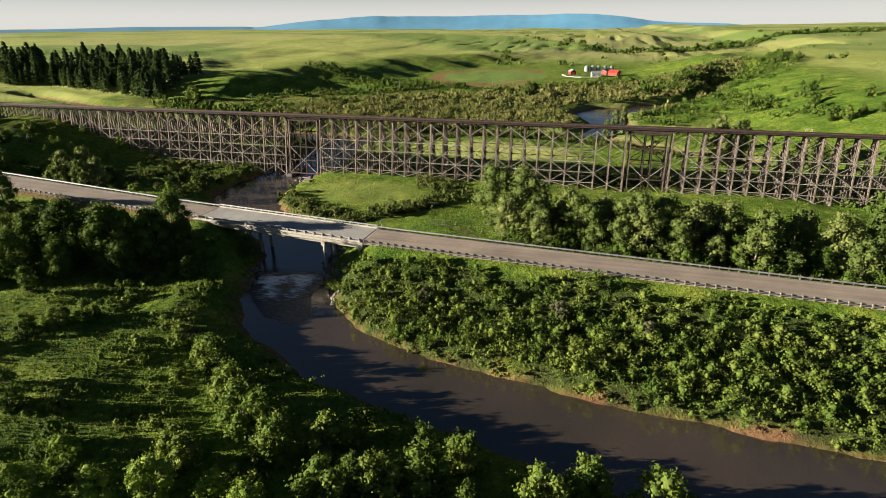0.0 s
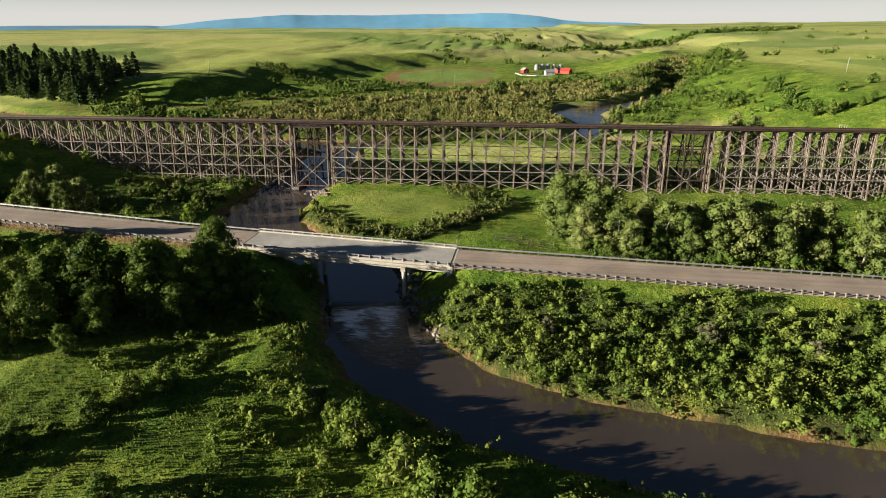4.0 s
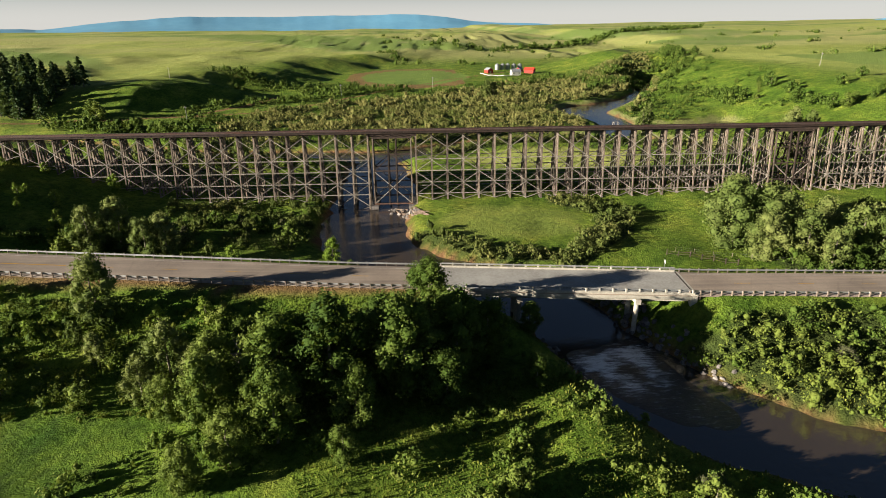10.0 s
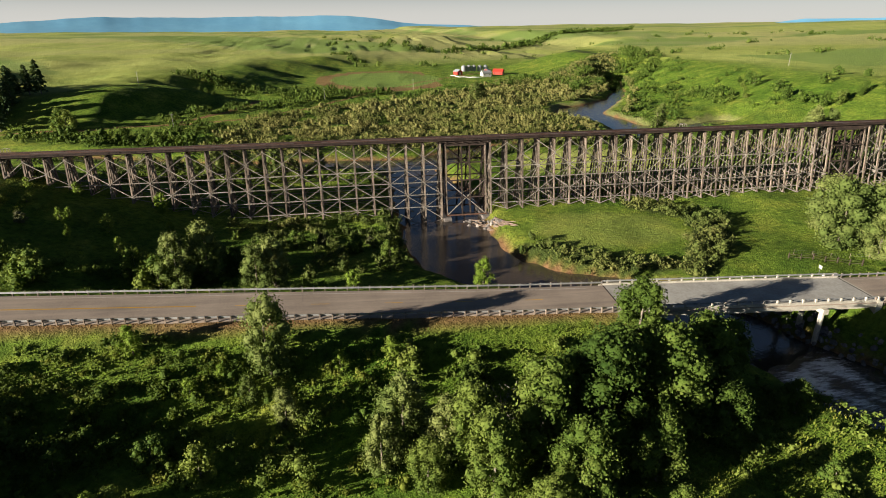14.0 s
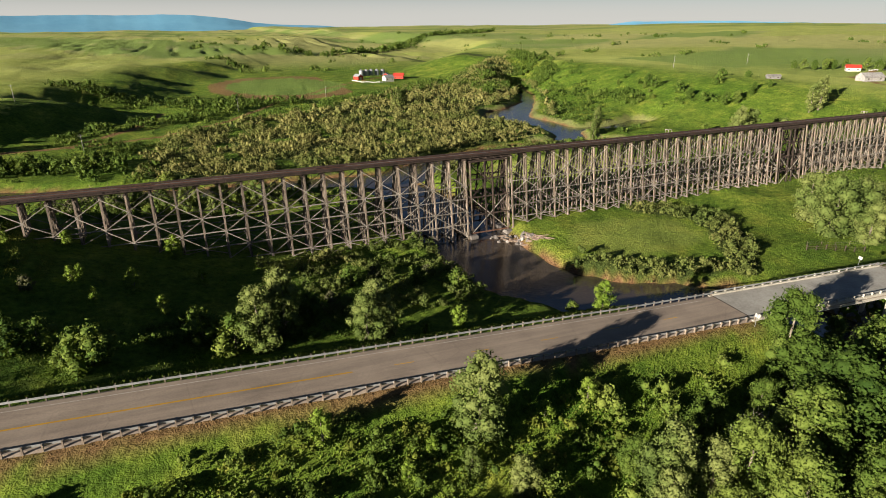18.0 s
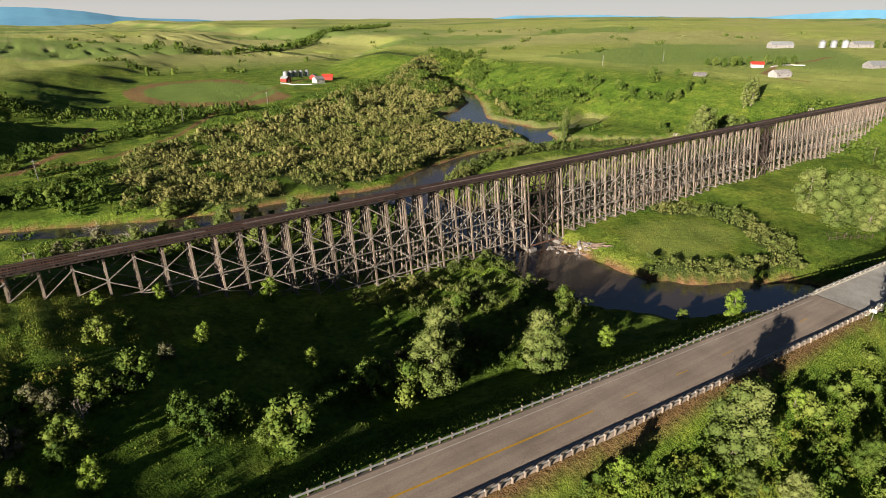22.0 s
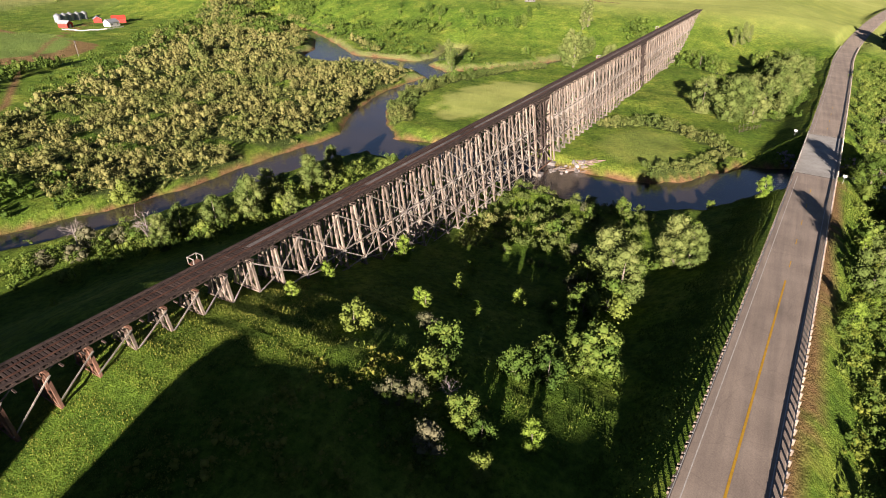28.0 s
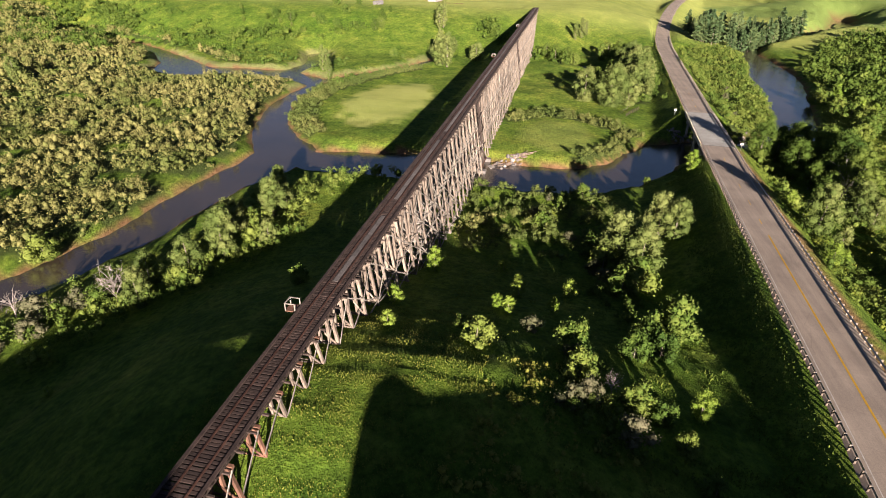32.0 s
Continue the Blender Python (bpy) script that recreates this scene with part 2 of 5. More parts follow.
def water_mat():
    m, nd, lk = nodes_of("muddy_river_water")
    b = nd["Principled BSDF"]
    pos = nd.new("ShaderNodeNewGeometry").outputs["Position"]
    c = ramp(nd, lk, noise_of(nd, lk, 0.05, 3, pos), [(0.3, (0.036, 0.028, 0.02)), (0.7, (0.06, 0.044, 0.031))])
    lk.new(c, b.inputs["Base Color"])
    b.inputs["Roughness"].default_value = 0.05
    b.inputs["IOR"].default_value = 1.6
    b.inputs["Specular IOR Level"].default_value = 0.9
    bp = nd.new("ShaderNodeBump")
    bp.inputs["Strength"].default_value, bp.inputs["Distance"].default_value = 0.35, 0.12
    ad = nd.new("ShaderNodeMath")
    ad.operation = "ADD"
    lk.new(noise_of(nd, lk, 0.35, 4, pos), ad.inputs[0])
    lk.new(noise_of(nd, lk, 1.6, 3, pos), ad.inputs[1])
    lk.new(ad.outputs[0], bp.inputs["Height"])
    lk.new(bp.outputs[0], b.inputs["Normal"])
    return m


def ground_mat():
    m, nd, lk = nodes_of("meadow_and_earth")
    b = nd["Principled BSDF"]
    pos = nd.new("ShaderNodeNewGeometry").outputs["Position"]

    def at(name):
        a = nd.new("ShaderNodeAttribute")
        a.attribute_name = name
        return a.outputs["Fac"]

    wide = noise_of(nd, lk, 0.012, 4, pos)
    mid = noise_of(nd, lk, 0.09, 5, pos, 0.65)
    fine = noise_of(nd, lk, 0.9, 5, pos, 0.7)
    a = ramp(nd, lk, mid, [(0.3, (0.06, 0.12, 0.014)), (0.52, (0.13, 0.195, 0.025)), (0.72, (0.24, 0.275, 0.045))])
    w = ramp(nd, lk, wide, [(0.35, (0.85, 0.95, 0.8)), (0.65, (1.15, 1.05, 1.1))])
    a = mixc(nd, lk, 1.0, a, w, "MULTIPLY")
    f = ramp(nd, lk, fine, [(0.3, (0.45, 0.5, 0.42)), (0.5, (0.95, 0.95, 0.95)), (0.7, (1.45, 1.4, 1.35))])
    a = mixc(nd, lk, 1.0, a, f, "MULTIPLY")
    g = ramp(nd, lk, noise_of(nd, lk, 0.33, 4, pos, 0.7), [(0.35, (0.6, 0.66, 0.6)), (0.6, (1.15, 1.12, 1.1))])
    a = mixc(nd, lk, 0.8, a, g, "MULTIPLY")
    a = mixc(nd, lk, at("field"), a, mixc(nd, lk, mid, (0.26, 0.305, 0.068), (0.41, 0.415, 0.125)))
    band = nd.new("ShaderNodeMapping")
    band.inputs["Rotation"].default_value, band.inputs["Scale"].default_value = (0, 0, 0.5), (1.0, 0.22, 1.0)
    lk.new(pos, band.inputs["Vector"])
    hay = ramp(nd, lk, noise_of(nd, lk, 0.03, 7, band.outputs[0], 0.72), [(0.3, (0.66, 0.74, 0.66)), (0.52, (1.0, 1.0, 1.0)), (0.7, (1.18, 1.12, 1.15))])
    a = mixc(nd, lk, at("field"), a, mixc(nd, lk, 1.0, a, hay, "MULTIPLY"))
    a = mixc(nd, lk, at("crop"), a, mixc(nd, lk, mid, (0.13, 0.2, 0.045), (0.18, 0.245, 0.06)))
    a = mixc(nd, lk, at("dry"), a, mixc(nd, lk, mid, (0.28, 0.25, 0.11), (0.42, 0.36, 0.2)))
    e = ramp(nd, lk, fine, [(0.3, (0.12, 0.065, 0.03)), (0.7, (0.3, 0.17, 0.085))])
    a = mixc(nd, lk, at("earth"), a, e)
    # darker olive where the brush mask is set
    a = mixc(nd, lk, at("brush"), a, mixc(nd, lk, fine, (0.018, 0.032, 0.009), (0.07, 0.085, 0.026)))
    lk.new(a, b.inputs["Base Color"])
    b.inputs["Roughness"].default_value = 0.95
    b.inputs["Specular IOR Level"].default_value = 0.1
    bp = nd.new("ShaderNodeBump")
    bp.inputs["Strength"].default_value, bp.inputs["Distance"].default_value = 1.0, 1.1
    blades = nd.new("ShaderNodeMath")
    blades.operation = "MULTIPLY_ADD"
    blades.inputs[1].default_value = 0.35
    lk.new(noise_of(nd, lk, 3.5, 3, pos, 0.7), blades.inputs[0])
    lk.new(fine, blades.inputs[2])
    lk.new(blades.outputs[0], bp.inputs["Height"])
    lk.new(bp.outputs[0], b.inputs["Normal"])
    return m


M_ASPHALT, M_WATER, M_GROUND = asphalt(), water_mat(), ground_mat()


# ---- mesh helpers ----
class Build:
    """Collects boxes, beams and tubes, and becomes one mesh object."""

    def __init__(self):
        self.v, self.f = [], []

    def quad(self, a, b, c, d):
        n = len(self.v)
        self.v += [tuple(p) for p in (a, b, c, d)]
        self.f.append((n, n + 1, n + 2, n + 3))

    def beam(self, p, q, w, h, up=(0, 0, 1)):
        p, q = Vector(p), Vector(q)
        d = (q - p).normalized()
        s = d.cross(Vector(up))
        s = Vector((1, 0, 0)) if s.length < 1e-4 else s.normalized()
        u = s.cross(d)
        n = len(self.v)
        for e in (p, q):
            for i, j in ((-1, -1), (1, -1), (1, 1), (-1, 1)):
                self.v.append(tuple(e + s * (i * w / 2) + u * (j * h / 2)))
        self.f += [tuple(n + i for i in k) for k in ((3, 2, 1, 0), (4, 5, 6, 7), (0, 1, 5, 4), (1, 2, 6, 5), (2, 3, 7, 6), (3, 0, 4, 7))]
        return self

    def box(self, x0, x1, y0, y1, z0, z1):
        return self.beam((x0, (y0 + y1) / 2, (z0 + z1) / 2), (x1, (y0 + y1) / 2, (z0 + z1) / 2), abs(y1 - y0), abs(z1 - z0))

    def tube(self, p, q, r0, r1, n=8, cap=True):
        p, q = Vector(p), Vector(q)
        d = (q - p).normalized()
        s = d.orthogonal().normalized()
        u = d.cross(s)
        k = len(self.v)
        for e, r in ((p, r0), (q, r1)):
            for i in range(n):
                a = 2 * math.pi * i / n
                self.v.append(tuple(e + s * (r * math.cos(a)) + u * (r * math.sin(a))))
        for i in range(n):
            j = (i + 1) % n
            self.f.append((k + i, k + j, k + n + j, k + n + i))
        if cap:
            self.f += [tuple(k + n + i for i in range(n)), tuple(k + n - 1 - i for i in range(n))]
        return self

    def strip(self, left, right):
        """A band between two lines of points."""
        n = len(self.v)
        for a, b in zip(left, right):
            self.v += [tuple(a), tuple(b)]
        for i in range(len(left) - 1):
            self.f.append((n + 2 * i, n + 2 * i + 1, n + 2 * i + 3, n + 2 * i + 2))
        return self

    def skin(self, lines):
        """One surface over several lines of points, with shared corners."""
        n, k = len(self.v), len(lines[0])
        self.v += [tuple(p) for line in lines for p in line]
        for j in range(len(lines) - 1):
            for i in range(k - 1):
                a = n + j * k + i
                self.f.append((a, a + 1, a + k + 1, a + k))
        return self

    def mesh(self, name, material, smooth=False):
        me = bpy.data.meshes.new(name)
        me.from_pydata(self.v, [], self.f)
        me.materials.append(material)
        if smooth:
            me.shade_smooth()
        return me

    def part(self, name, material, parent=None, label="", smooth=False):
        ob = new(name, self.mesh(name, material, smooth))
        ob.parent = parent
        if label:
            tagged(ob, label)
        return ob


def array_mesh(name, verts, faces, material, smooth=False):
    """A mesh from numpy arrays; all faces have the same number of corners."""
    me = bpy.data.meshes.new(name)
    k = faces.shape[1]
    me.vertices.add(len(verts))
    me.vertices.foreach_set("co", np.ascontiguousarray(verts, dtype=np.float32).ravel())
    me.loops.add(faces.size)
    me.loops.foreach_set("vertex_index", np.ascontiguousarray(faces, dtype=np.int32).ravel())
    me.polygons.add(len(faces))
    me.polygons.foreach_set("loop_start", np.arange(0, faces.size, k, dtype=np.int32))
    me.update(calc_edges=True)
    me.polygons.foreach_set("use_smooth", np.full(len(faces), smooth))
    me.materials.append(material)
    return me


def smooth01(a, b, v):
    t = np.clip((v - a) / (b - a), 0, 1)
    return t * t * (3 - 2 * t)


def wave(x, y, scale, seed):
    """Cheap smooth noise, about -1 to 1, on arrays."""
    rs = np.random.RandomState(seed)
    out = 0
    for i in range(6):
        a, p, k = rs.uniform(0, 6.28), rs.uniform(0, 6.28), rs.uniform(0.6, 1.7) / scale
        out = out + np.sin((x * math.cos(a) + y * math.sin(a)) * k * 6.28 + p)
    return out / 3.5


# ---- the land ----
RIVER = [  # centre x, y and half width, downstream
    (-1, 46, 11), (0, 34, 11), (1, 20, 13), (1, 6, 13), (0, -8, 12), (-1, -20, 12), (0, -32, 11.5), (6, -44, 10), (16, -53, 9), (28, -60, 9), (37, -66, 9), (42, -75, 8.5),
    (46, -85, 8), (50, -96, 9), (57, -107, 9.5), (71, -117.5, 8), (86, -123, 7.5), (102, -126.5, 8), (123, -131, 9), (145, -134.5, 11), (175, -140, 13), (205, -146, 12),
    (240, -149, 9), (275, -148, 8), (305, -156, 8), (350, -190, 8), (420, -260, 9), (520, -300, 9)]
NORTH_ARM = [(-330, 170, 5), (-220, 130, 5), (-160, 108, 5), (-120, 92, 5), (-87, 78.5, 5.5), (-65, 72.5, 6), (-48, 71.5, 6.8), (-28, 70, 7.5), (-10, 65, 10), (4, 64, 10), (18, 76, 8),
             (38, 87, 6), (62, 95, 5), (88, 98, 4), (104, 96, 4), (118, 108, 7), (126, 130, 9), (124, 152, 11), (118, 174, 14), (126, 190, 14), (143, 204, 9), (168, 232, 4.5), (192, 270, 4.5), (202, 300, 5), (230, 360, 5)]
EAST_POOL = [(126, 128, 5), (142, 122, 6), (158, 121, 5.5), (174, 127, 5), (188, 133, 5)]
SIDE_ARM = [(112, 100, 3), (134, 84, 3.5), (158, 66, 3), (180, 58, 2.5), (200, 50, 2)]
SLOUGH = [(205, -22, 5), (192, -38, 6), (180, -52, 5)]


def to_line(x, y, line):
    """Distance from a polyline's bank: below 0 in the water."""
    best = np.full(np.shape(x), 1e9)
    for (ax, ay, aw), (bx, by, bw) in zip(line, line[1:]):
        dx, dy = bx - ax, by - ay
        t = np.clip(((x - ax) * dx + (y - ay) * dy) / (dx * dx + dy * dy), 0, 1)
        best = np.minimum(best, np.hypot(x - ax - t * dx, y - ay - t * dy) - (aw + t * (bw - aw)))
    return best


def road_y(x):
    far = np.maximum(x - 230, 0)
    return -75.8 - 0.063 * x + 0.00004 * np.clip(x, 0, 230) ** 2 - far ** 2 * 0.0004 - np.maximum(-135 - x, 0) ** 2 * 0.0085


def road_z(x):
    return 10.1 - 0.026 * np.minimum(x, 70) + 0.016 * np.clip(-x, 0, 115) - 0.011 * np.clip(x - 70, 0, 100) + smooth01(260, 520, x) * 10


def land(x, y):
    x, y = np.asarray(x, float), np.asarray(y, float)
    h = 2.5 + 0.5 * wave(x, y, 60, 3) + 0.25 * wave(x, y, 17, 4)
    # eastern spur between road and river
    spur = np.interp(x, [-165, -138, -126, -114, -104, -95, -79, -62, -45, -28], [12.5, 14.5, 15.8, 15.6, 13.8, 10.8, 6.2, 2.2, 0.5, 0])
    h = h + spur * (1 - smooth01(6, 52, y)) * (1 - 0.42 * smooth01(-12, -62, y)) + smooth01(-60, -200, x) * 4 * smooth01(10, -90, y)
    # hill behind the start of the trestle, whose shadow lies over the spur
    h = h + (25.7 - 3.0 * smooth01(-54, -66, y) - 5.7 * smooth01(-90, -101, y) + 1.5 * wave(y, y * 0, 17, 17)) * np.exp(-((x + 205) / 24) ** 2) * smooth01(-30, -38.5, y) * smooth01(-112, -96, y) + np.interp(y, [-36, -19, 2, 20, 45], [31, 27.5, 21.5, 18.5, 7]) * np.exp(-((x + 224) / 24) ** 2) * smooth01(-36, -24, y) * smooth01(70, 40, y)
    # southern bench
    h = h + smooth01(-84, -100, y) * 2.0 * smooth01(70, 30, x)
    h = h + smooth01(-150, -300, y) * 8
    # western rise
    foot = 195 - 0.12 * np.clip(y, -50, 400) + 18 * wave(x * 0, y, 160, 8) + smooth01(450, 900, y) * 260
    west = np.maximum(x - foot, 0)
    h = h + smooth01(0, 105, west) * 18 * smooth01(-140, -30, y) + np.minimum(west, 1700) * 0.02 * smooth01(0.55, 0.95, np.arctan2(x, np.maximum(y, 1)))
    # northern plateau, with bluffs and draws
    edge = np.interp(y, [60, 235, 330, 440, 580, 800, 1400, 3000], [-90, -90, -72, -52, 0, 110, 330, 800])
    edge = edge + 22 * wave(x * 0.2, y, 75, 5)
    foot_y = np.interp(x, [-600, -386, -338, -254, -200, -160, -130, -105, -95], [205, 195, 203, 178, 158, 165, 190, 222, 232]) + 2 * wave(x, y * 0.2, 60, 18)
    p = smooth01(0, 72, edge - x) * smooth01(0, 50, y - foot_y)
    h = h + p * (14 + 2 * wave(x, y, 120, 6)) * (1 - 0.55 * smooth01(430, 720, y)) + smooth01(50, 400, edge - x) * 4
    # open country to the horizon
    r = np.hypot(x, y - 200)
    h = h + smooth01(450, 1600, r) * (5 + 2.5 * wave(x, y, 420, 9) + 1.5 * wave(x, y, 150, 10)) + smooth01(1500, 4500, r) * (-4 + 4 * wave(x, y, 1300, 12))
    # the far plain falls away under the skyline
    way = np.degrees(np.arctan2(x, y))
    h = h - smooth01(900, 3200, r) * np.interp(way, [-90, -50, -20, 0, 10, 20, 30, 45, 65, 100], [22, 26, 30, 34, 22, 16, 7, 6, 16, 5])
    rough = smooth01(320, 650, r) * smooth01(-0.5, 0.5, wave(x, y, 520, 41)) * smooth01(3200, 1500, r)
    h = h + rough * (2.6 * wave(x, y, 150, 42) + 0.9 * wave(x, y, 62, 43)) - rough * 5 * np.exp(-(wave(x, y, 210, 44) / 0.16) ** 2)
    # low levee beside the rapids
    h = h + 1.7 * np.exp(-((x - 38) / 6.5) ** 2 - ((y + 113) / 10) ** 2)
    # small hummocks
    h = h + 0.22 * wave(x, y, 6.5, 14)
    # road bank
    d = np.abs(y - road_y(x))
    bank = road_z(x) - 0.12 - np.maximum(d - 6.3, 0) * 0.55
    on = (x > -420) & (x < 900)
    h = np.where(on, np.maximum(h, bank), h)
    cut = road_z(x) - 0.12 + np.maximum(d - 7.5, 0) * 2.0
    h = np.where(on, np.minimum(h, cut), h)
    # rivers
    for line, deep in ((RIVER, 1.5), (NORTH_ARM, 1.2), (SIDE_ARM, 0.7), (EAST_POOL, 0.7), (SLOUGH, 0.8)):
        w = to_line(x, y, line) + 0.8 * wave(x, y, 11, 15) + 0.4 * wave(x, y, 4, 16)
        bed = np.where(w < 0, -np.minimum(-w * 0.6, deep) - 0.1, w * (0.75 if line is RIVER else 0.5) - 0.1)
        h = np.minimum(h, bed)
    return h


def ground_z(x, y):
    return float(land(np.array([x]), np.array([y]))[0])


def steps(lo, hi, fine, far, grow=1.07):
    mid = list(np.arange(lo, hi + fine / 2, fine))
    a, s = mid[0], fine
    left, right = [], []
    while a > -far:
        s *= grow
        a -= s
        left.append(a)
    b, s = mid[-1], fine
    while b < far:
        s *= grow
        b += s
        right.append(b)
    return np.array(left[::-1] + mid + right)


def build_ground():
    gx, gy = steps(-230, 300, 2.2, 4700), steps(-220, 300, 2.2, 4700)
    X, Y = np.meshgrid(gx, gy)
    Z = land(X, Y)
    ny, nx = X.shape
    idx = np.arange(nx * ny).reshape(ny, nx)
    faces = np.stack([idx[:-1, :-1], idx[:-1, 1:], idx[1:, 1:], idx[1:, :-1]], -1).reshape(-1, 4)
    me = array_mesh("ground", np.stack([X, Y, Z], -1).reshape(-1, 3), faces, M_GROUND, True)
    near = np.minimum(np.minimum(to_line(X, Y, RIVER), to_line(X, Y, NORTH_ARM)), to_line(X, Y, SIDE_ARM)) + 0.8 * wave(X, Y, 9, 21)
    earth = smooth01(2.0, 0.5, near)
    d = np.abs(Y - road_y(X)) + 0.5 * wave(X, Y, 5, 27)
    earth = np.maximum(earth, smooth01(7.6, 6.4, d) * (Y < road_y(X)) * (X < 18) * (X > -420) * 0.9)
    track = to_line(X, Y, [(-215, 150, 2), (-160, 160, 2), (-120, 168, 2), (-97, 205, 2), (-90, 228, 2), (-84, 262, 2)])
    track = np.minimum(track, to_line(X, Y, [(-120, 168, 1.5), (-85, 178, 1.5), (-50, 210, 1.2), (0, 300, 1.2), (60, 380, 1.2), (120, 440, 1.5)]))
    track = np.minimum(track, to_line(X, Y, [(310, 60, 2), (330, 100, 2), (390, 120, 2), (520, 130, 2)]))
    earth = np.maximum(earth, smooth01(1.2, -0.8, track))
    plough = np.hypot((X - 15) / 62, (Y - 395) / 90)
    strip = np.abs(plough - 0.92) < 0.12
    earth = np.maximum(earth, strip * (X < 60) * 0.85)
    edge = np.interp(Y, [60, 130, 180, 235, 330, 440, 580, 800, 1400, 3000], [-420, -205, -150, -95, -72, -52, 0, 110, 330, 800])
    west = X - 195
    field = np.maximum(smooth01(40, 110, edge - X), smooth01(60, 120, west)) * (0.75 + 0.25 * wave(X, Y, 300, 23))
    field = np.maximum(field, smooth01(500, 900, np.hypot(X, Y)) * 0.8)
    u, v = X * 0.82 + Y * 0.57, -X * 0.57 + Y * 0.82
    cell = np.sin(np.floor(u / 330) * 12.9 + np.floor(v / 210) * 78.2) * 43.7
    patch = cell - np.floor(cell)
    crop = (patch > 0.62) * smooth01(300, 500, np.hypot(X, Y)) * 0.9
    crop = np.maximum(crop, (plough < 0.85) * 0.8)
    crop = np.maximum(crop, ((X > 330) & (X < 560) & (Y > 190) & (Y < 330)) * 0.85)
    lines = np.minimum(np.abs(u / 330 - np.round(u / 330)) * 330, np.abs(v / 210 - np.round(v / 210)) * 210)
    dry = smooth01(0.4, 0.7, wave(X * 0.35, Y * 1.5, 380, 25)) * smooth01(350, 700, np.hypot(X, Y)) * 0.25
    dry = np.maximum(dry, ((patch < 0.22) | (lines < 6)) * smooth01(500, 800, np.hypot(X, Y)) * 0.4)
    gravel = np.minimum(np.minimum(to_line(X, Y, NORTH_ARM), to_line(X, Y, EAST_POOL)), to_line(X, Y, SIDE_ARM)) + 2.5 * wave(X, Y, 14, 30)
    dry = np.maximum(dry, smooth01(6.5, 3.5, gravel) * (X > 88) * (X < 230) * (Y > 50) * (Y < 230) * 0.4)
    # the sunlit patch north of the trestle is painted in as paler grass
    pale = smooth01(1.0, 0.75, np.hypot((X - 75) / 42, (Y - 48) / 20) + 0.15 * wave(X, Y, 14, 28))
    pale = np.maximum(pale, 0.3 * smooth01(1.0, 0.8, np.hypot((X - 41) / 22, (Y + 27) / 15) + 0.12 * wave(X, Y, 14, 29)))
    field = np.maximum(field, pale)
    for key, val in (("earth", earth), ("field", field), ("crop", crop), ("dry", dry)):
        a = me.attributes.new(key, "FLOAT", "POINT")
        a.data.foreach_set("value", np.clip(val, 0, 1).astype(np.float32).ravel())
    me.attributes.new("brush", "FLOAT", "POINT")
    return X, Y, tagged(new("ground", me), "rolling green meadow land with river banks and distant fields", "ground", kind="structure")


GROUND_X, GROUND_Y, GROUND = build_ground()
w = Build()
w.quad((-420, -420, 0), (640, -420, 0), (640, 420, 0), (-420, 420, 0))
tagged(w.part("water", M_WATER), "muddy brown river water with small ripples", "river", kind="structure")


# ---- the road ----
def road_line(offset, lift, xs):
    out = []
    for x in xs:
        s = (float(road_y(x + 0.5)) - float(road_y(x - 0.5)))
        k = 1 / math.hypot(1, s)
        out.append((x - s * k * offset, float(road_y(x)) + k * offset, float(road_z(x)) + lift))
    return out


BR0, BR1 = 17.5, 64.5
xs_all = list(np.arange(-420, 640, 4.0))
road = Build()
road.strip(road_line(-4.6, 0, xs_all), road_line(4.6, 0, xs_all))
road.strip(road_line(-4.6, 0, xs_all), road_line(-5.3, -0.25, xs_all)[::1])
road.strip(road_line(5.3, -0.25, xs_all), road_line(4.6, 0, xs_all))
tagged(road.part("road", M_ASPHALT), "worn grey-brown asphalt road on a raised bank", "road", kind="structure")


def stripe(name, offset, x0, x1, width, material, label):
    xs = list(np.arange(x0, x1 + 0.1, 3.0))
    b = Build().strip(road_line(offset - width / 2, 0.008, xs), road_line(offset + width / 2, 0.008, xs))
    tagged(b.part(name, material), label, "road marking", kind="structure")


stripe("centre_line", 0.0, -400, -52, 0.28, M_YELLOW, "worn yellow centre line on asphalt")
for x0 in (-46.0, -34.0, -22.0, -10.0, 2.0, 74.0, 86.0, 98.0, 110.0):
    stripe("lane_dash", 0.0, x0, x0 + 3.0, 0.14, M_YELLOW, "worn yellow centre dash on asphalt")
stripe("edge_line", 3.75, -400, 16, 0.12, M_LINE, "thin worn white edge line on asphalt")
stripe("edge_line", -3.75, -400, 16, 0.12, M_LINE, "thin worn white edge line on asphalt")
stripe("edge_line", 3.75, 66, 480, 0.12, M_LINE, "thin worn white edge line on asphalt")
stripe("edge_line", -3.75, 66, 480, 0.12, M_LINE, "thin worn white edge line on asphalt")


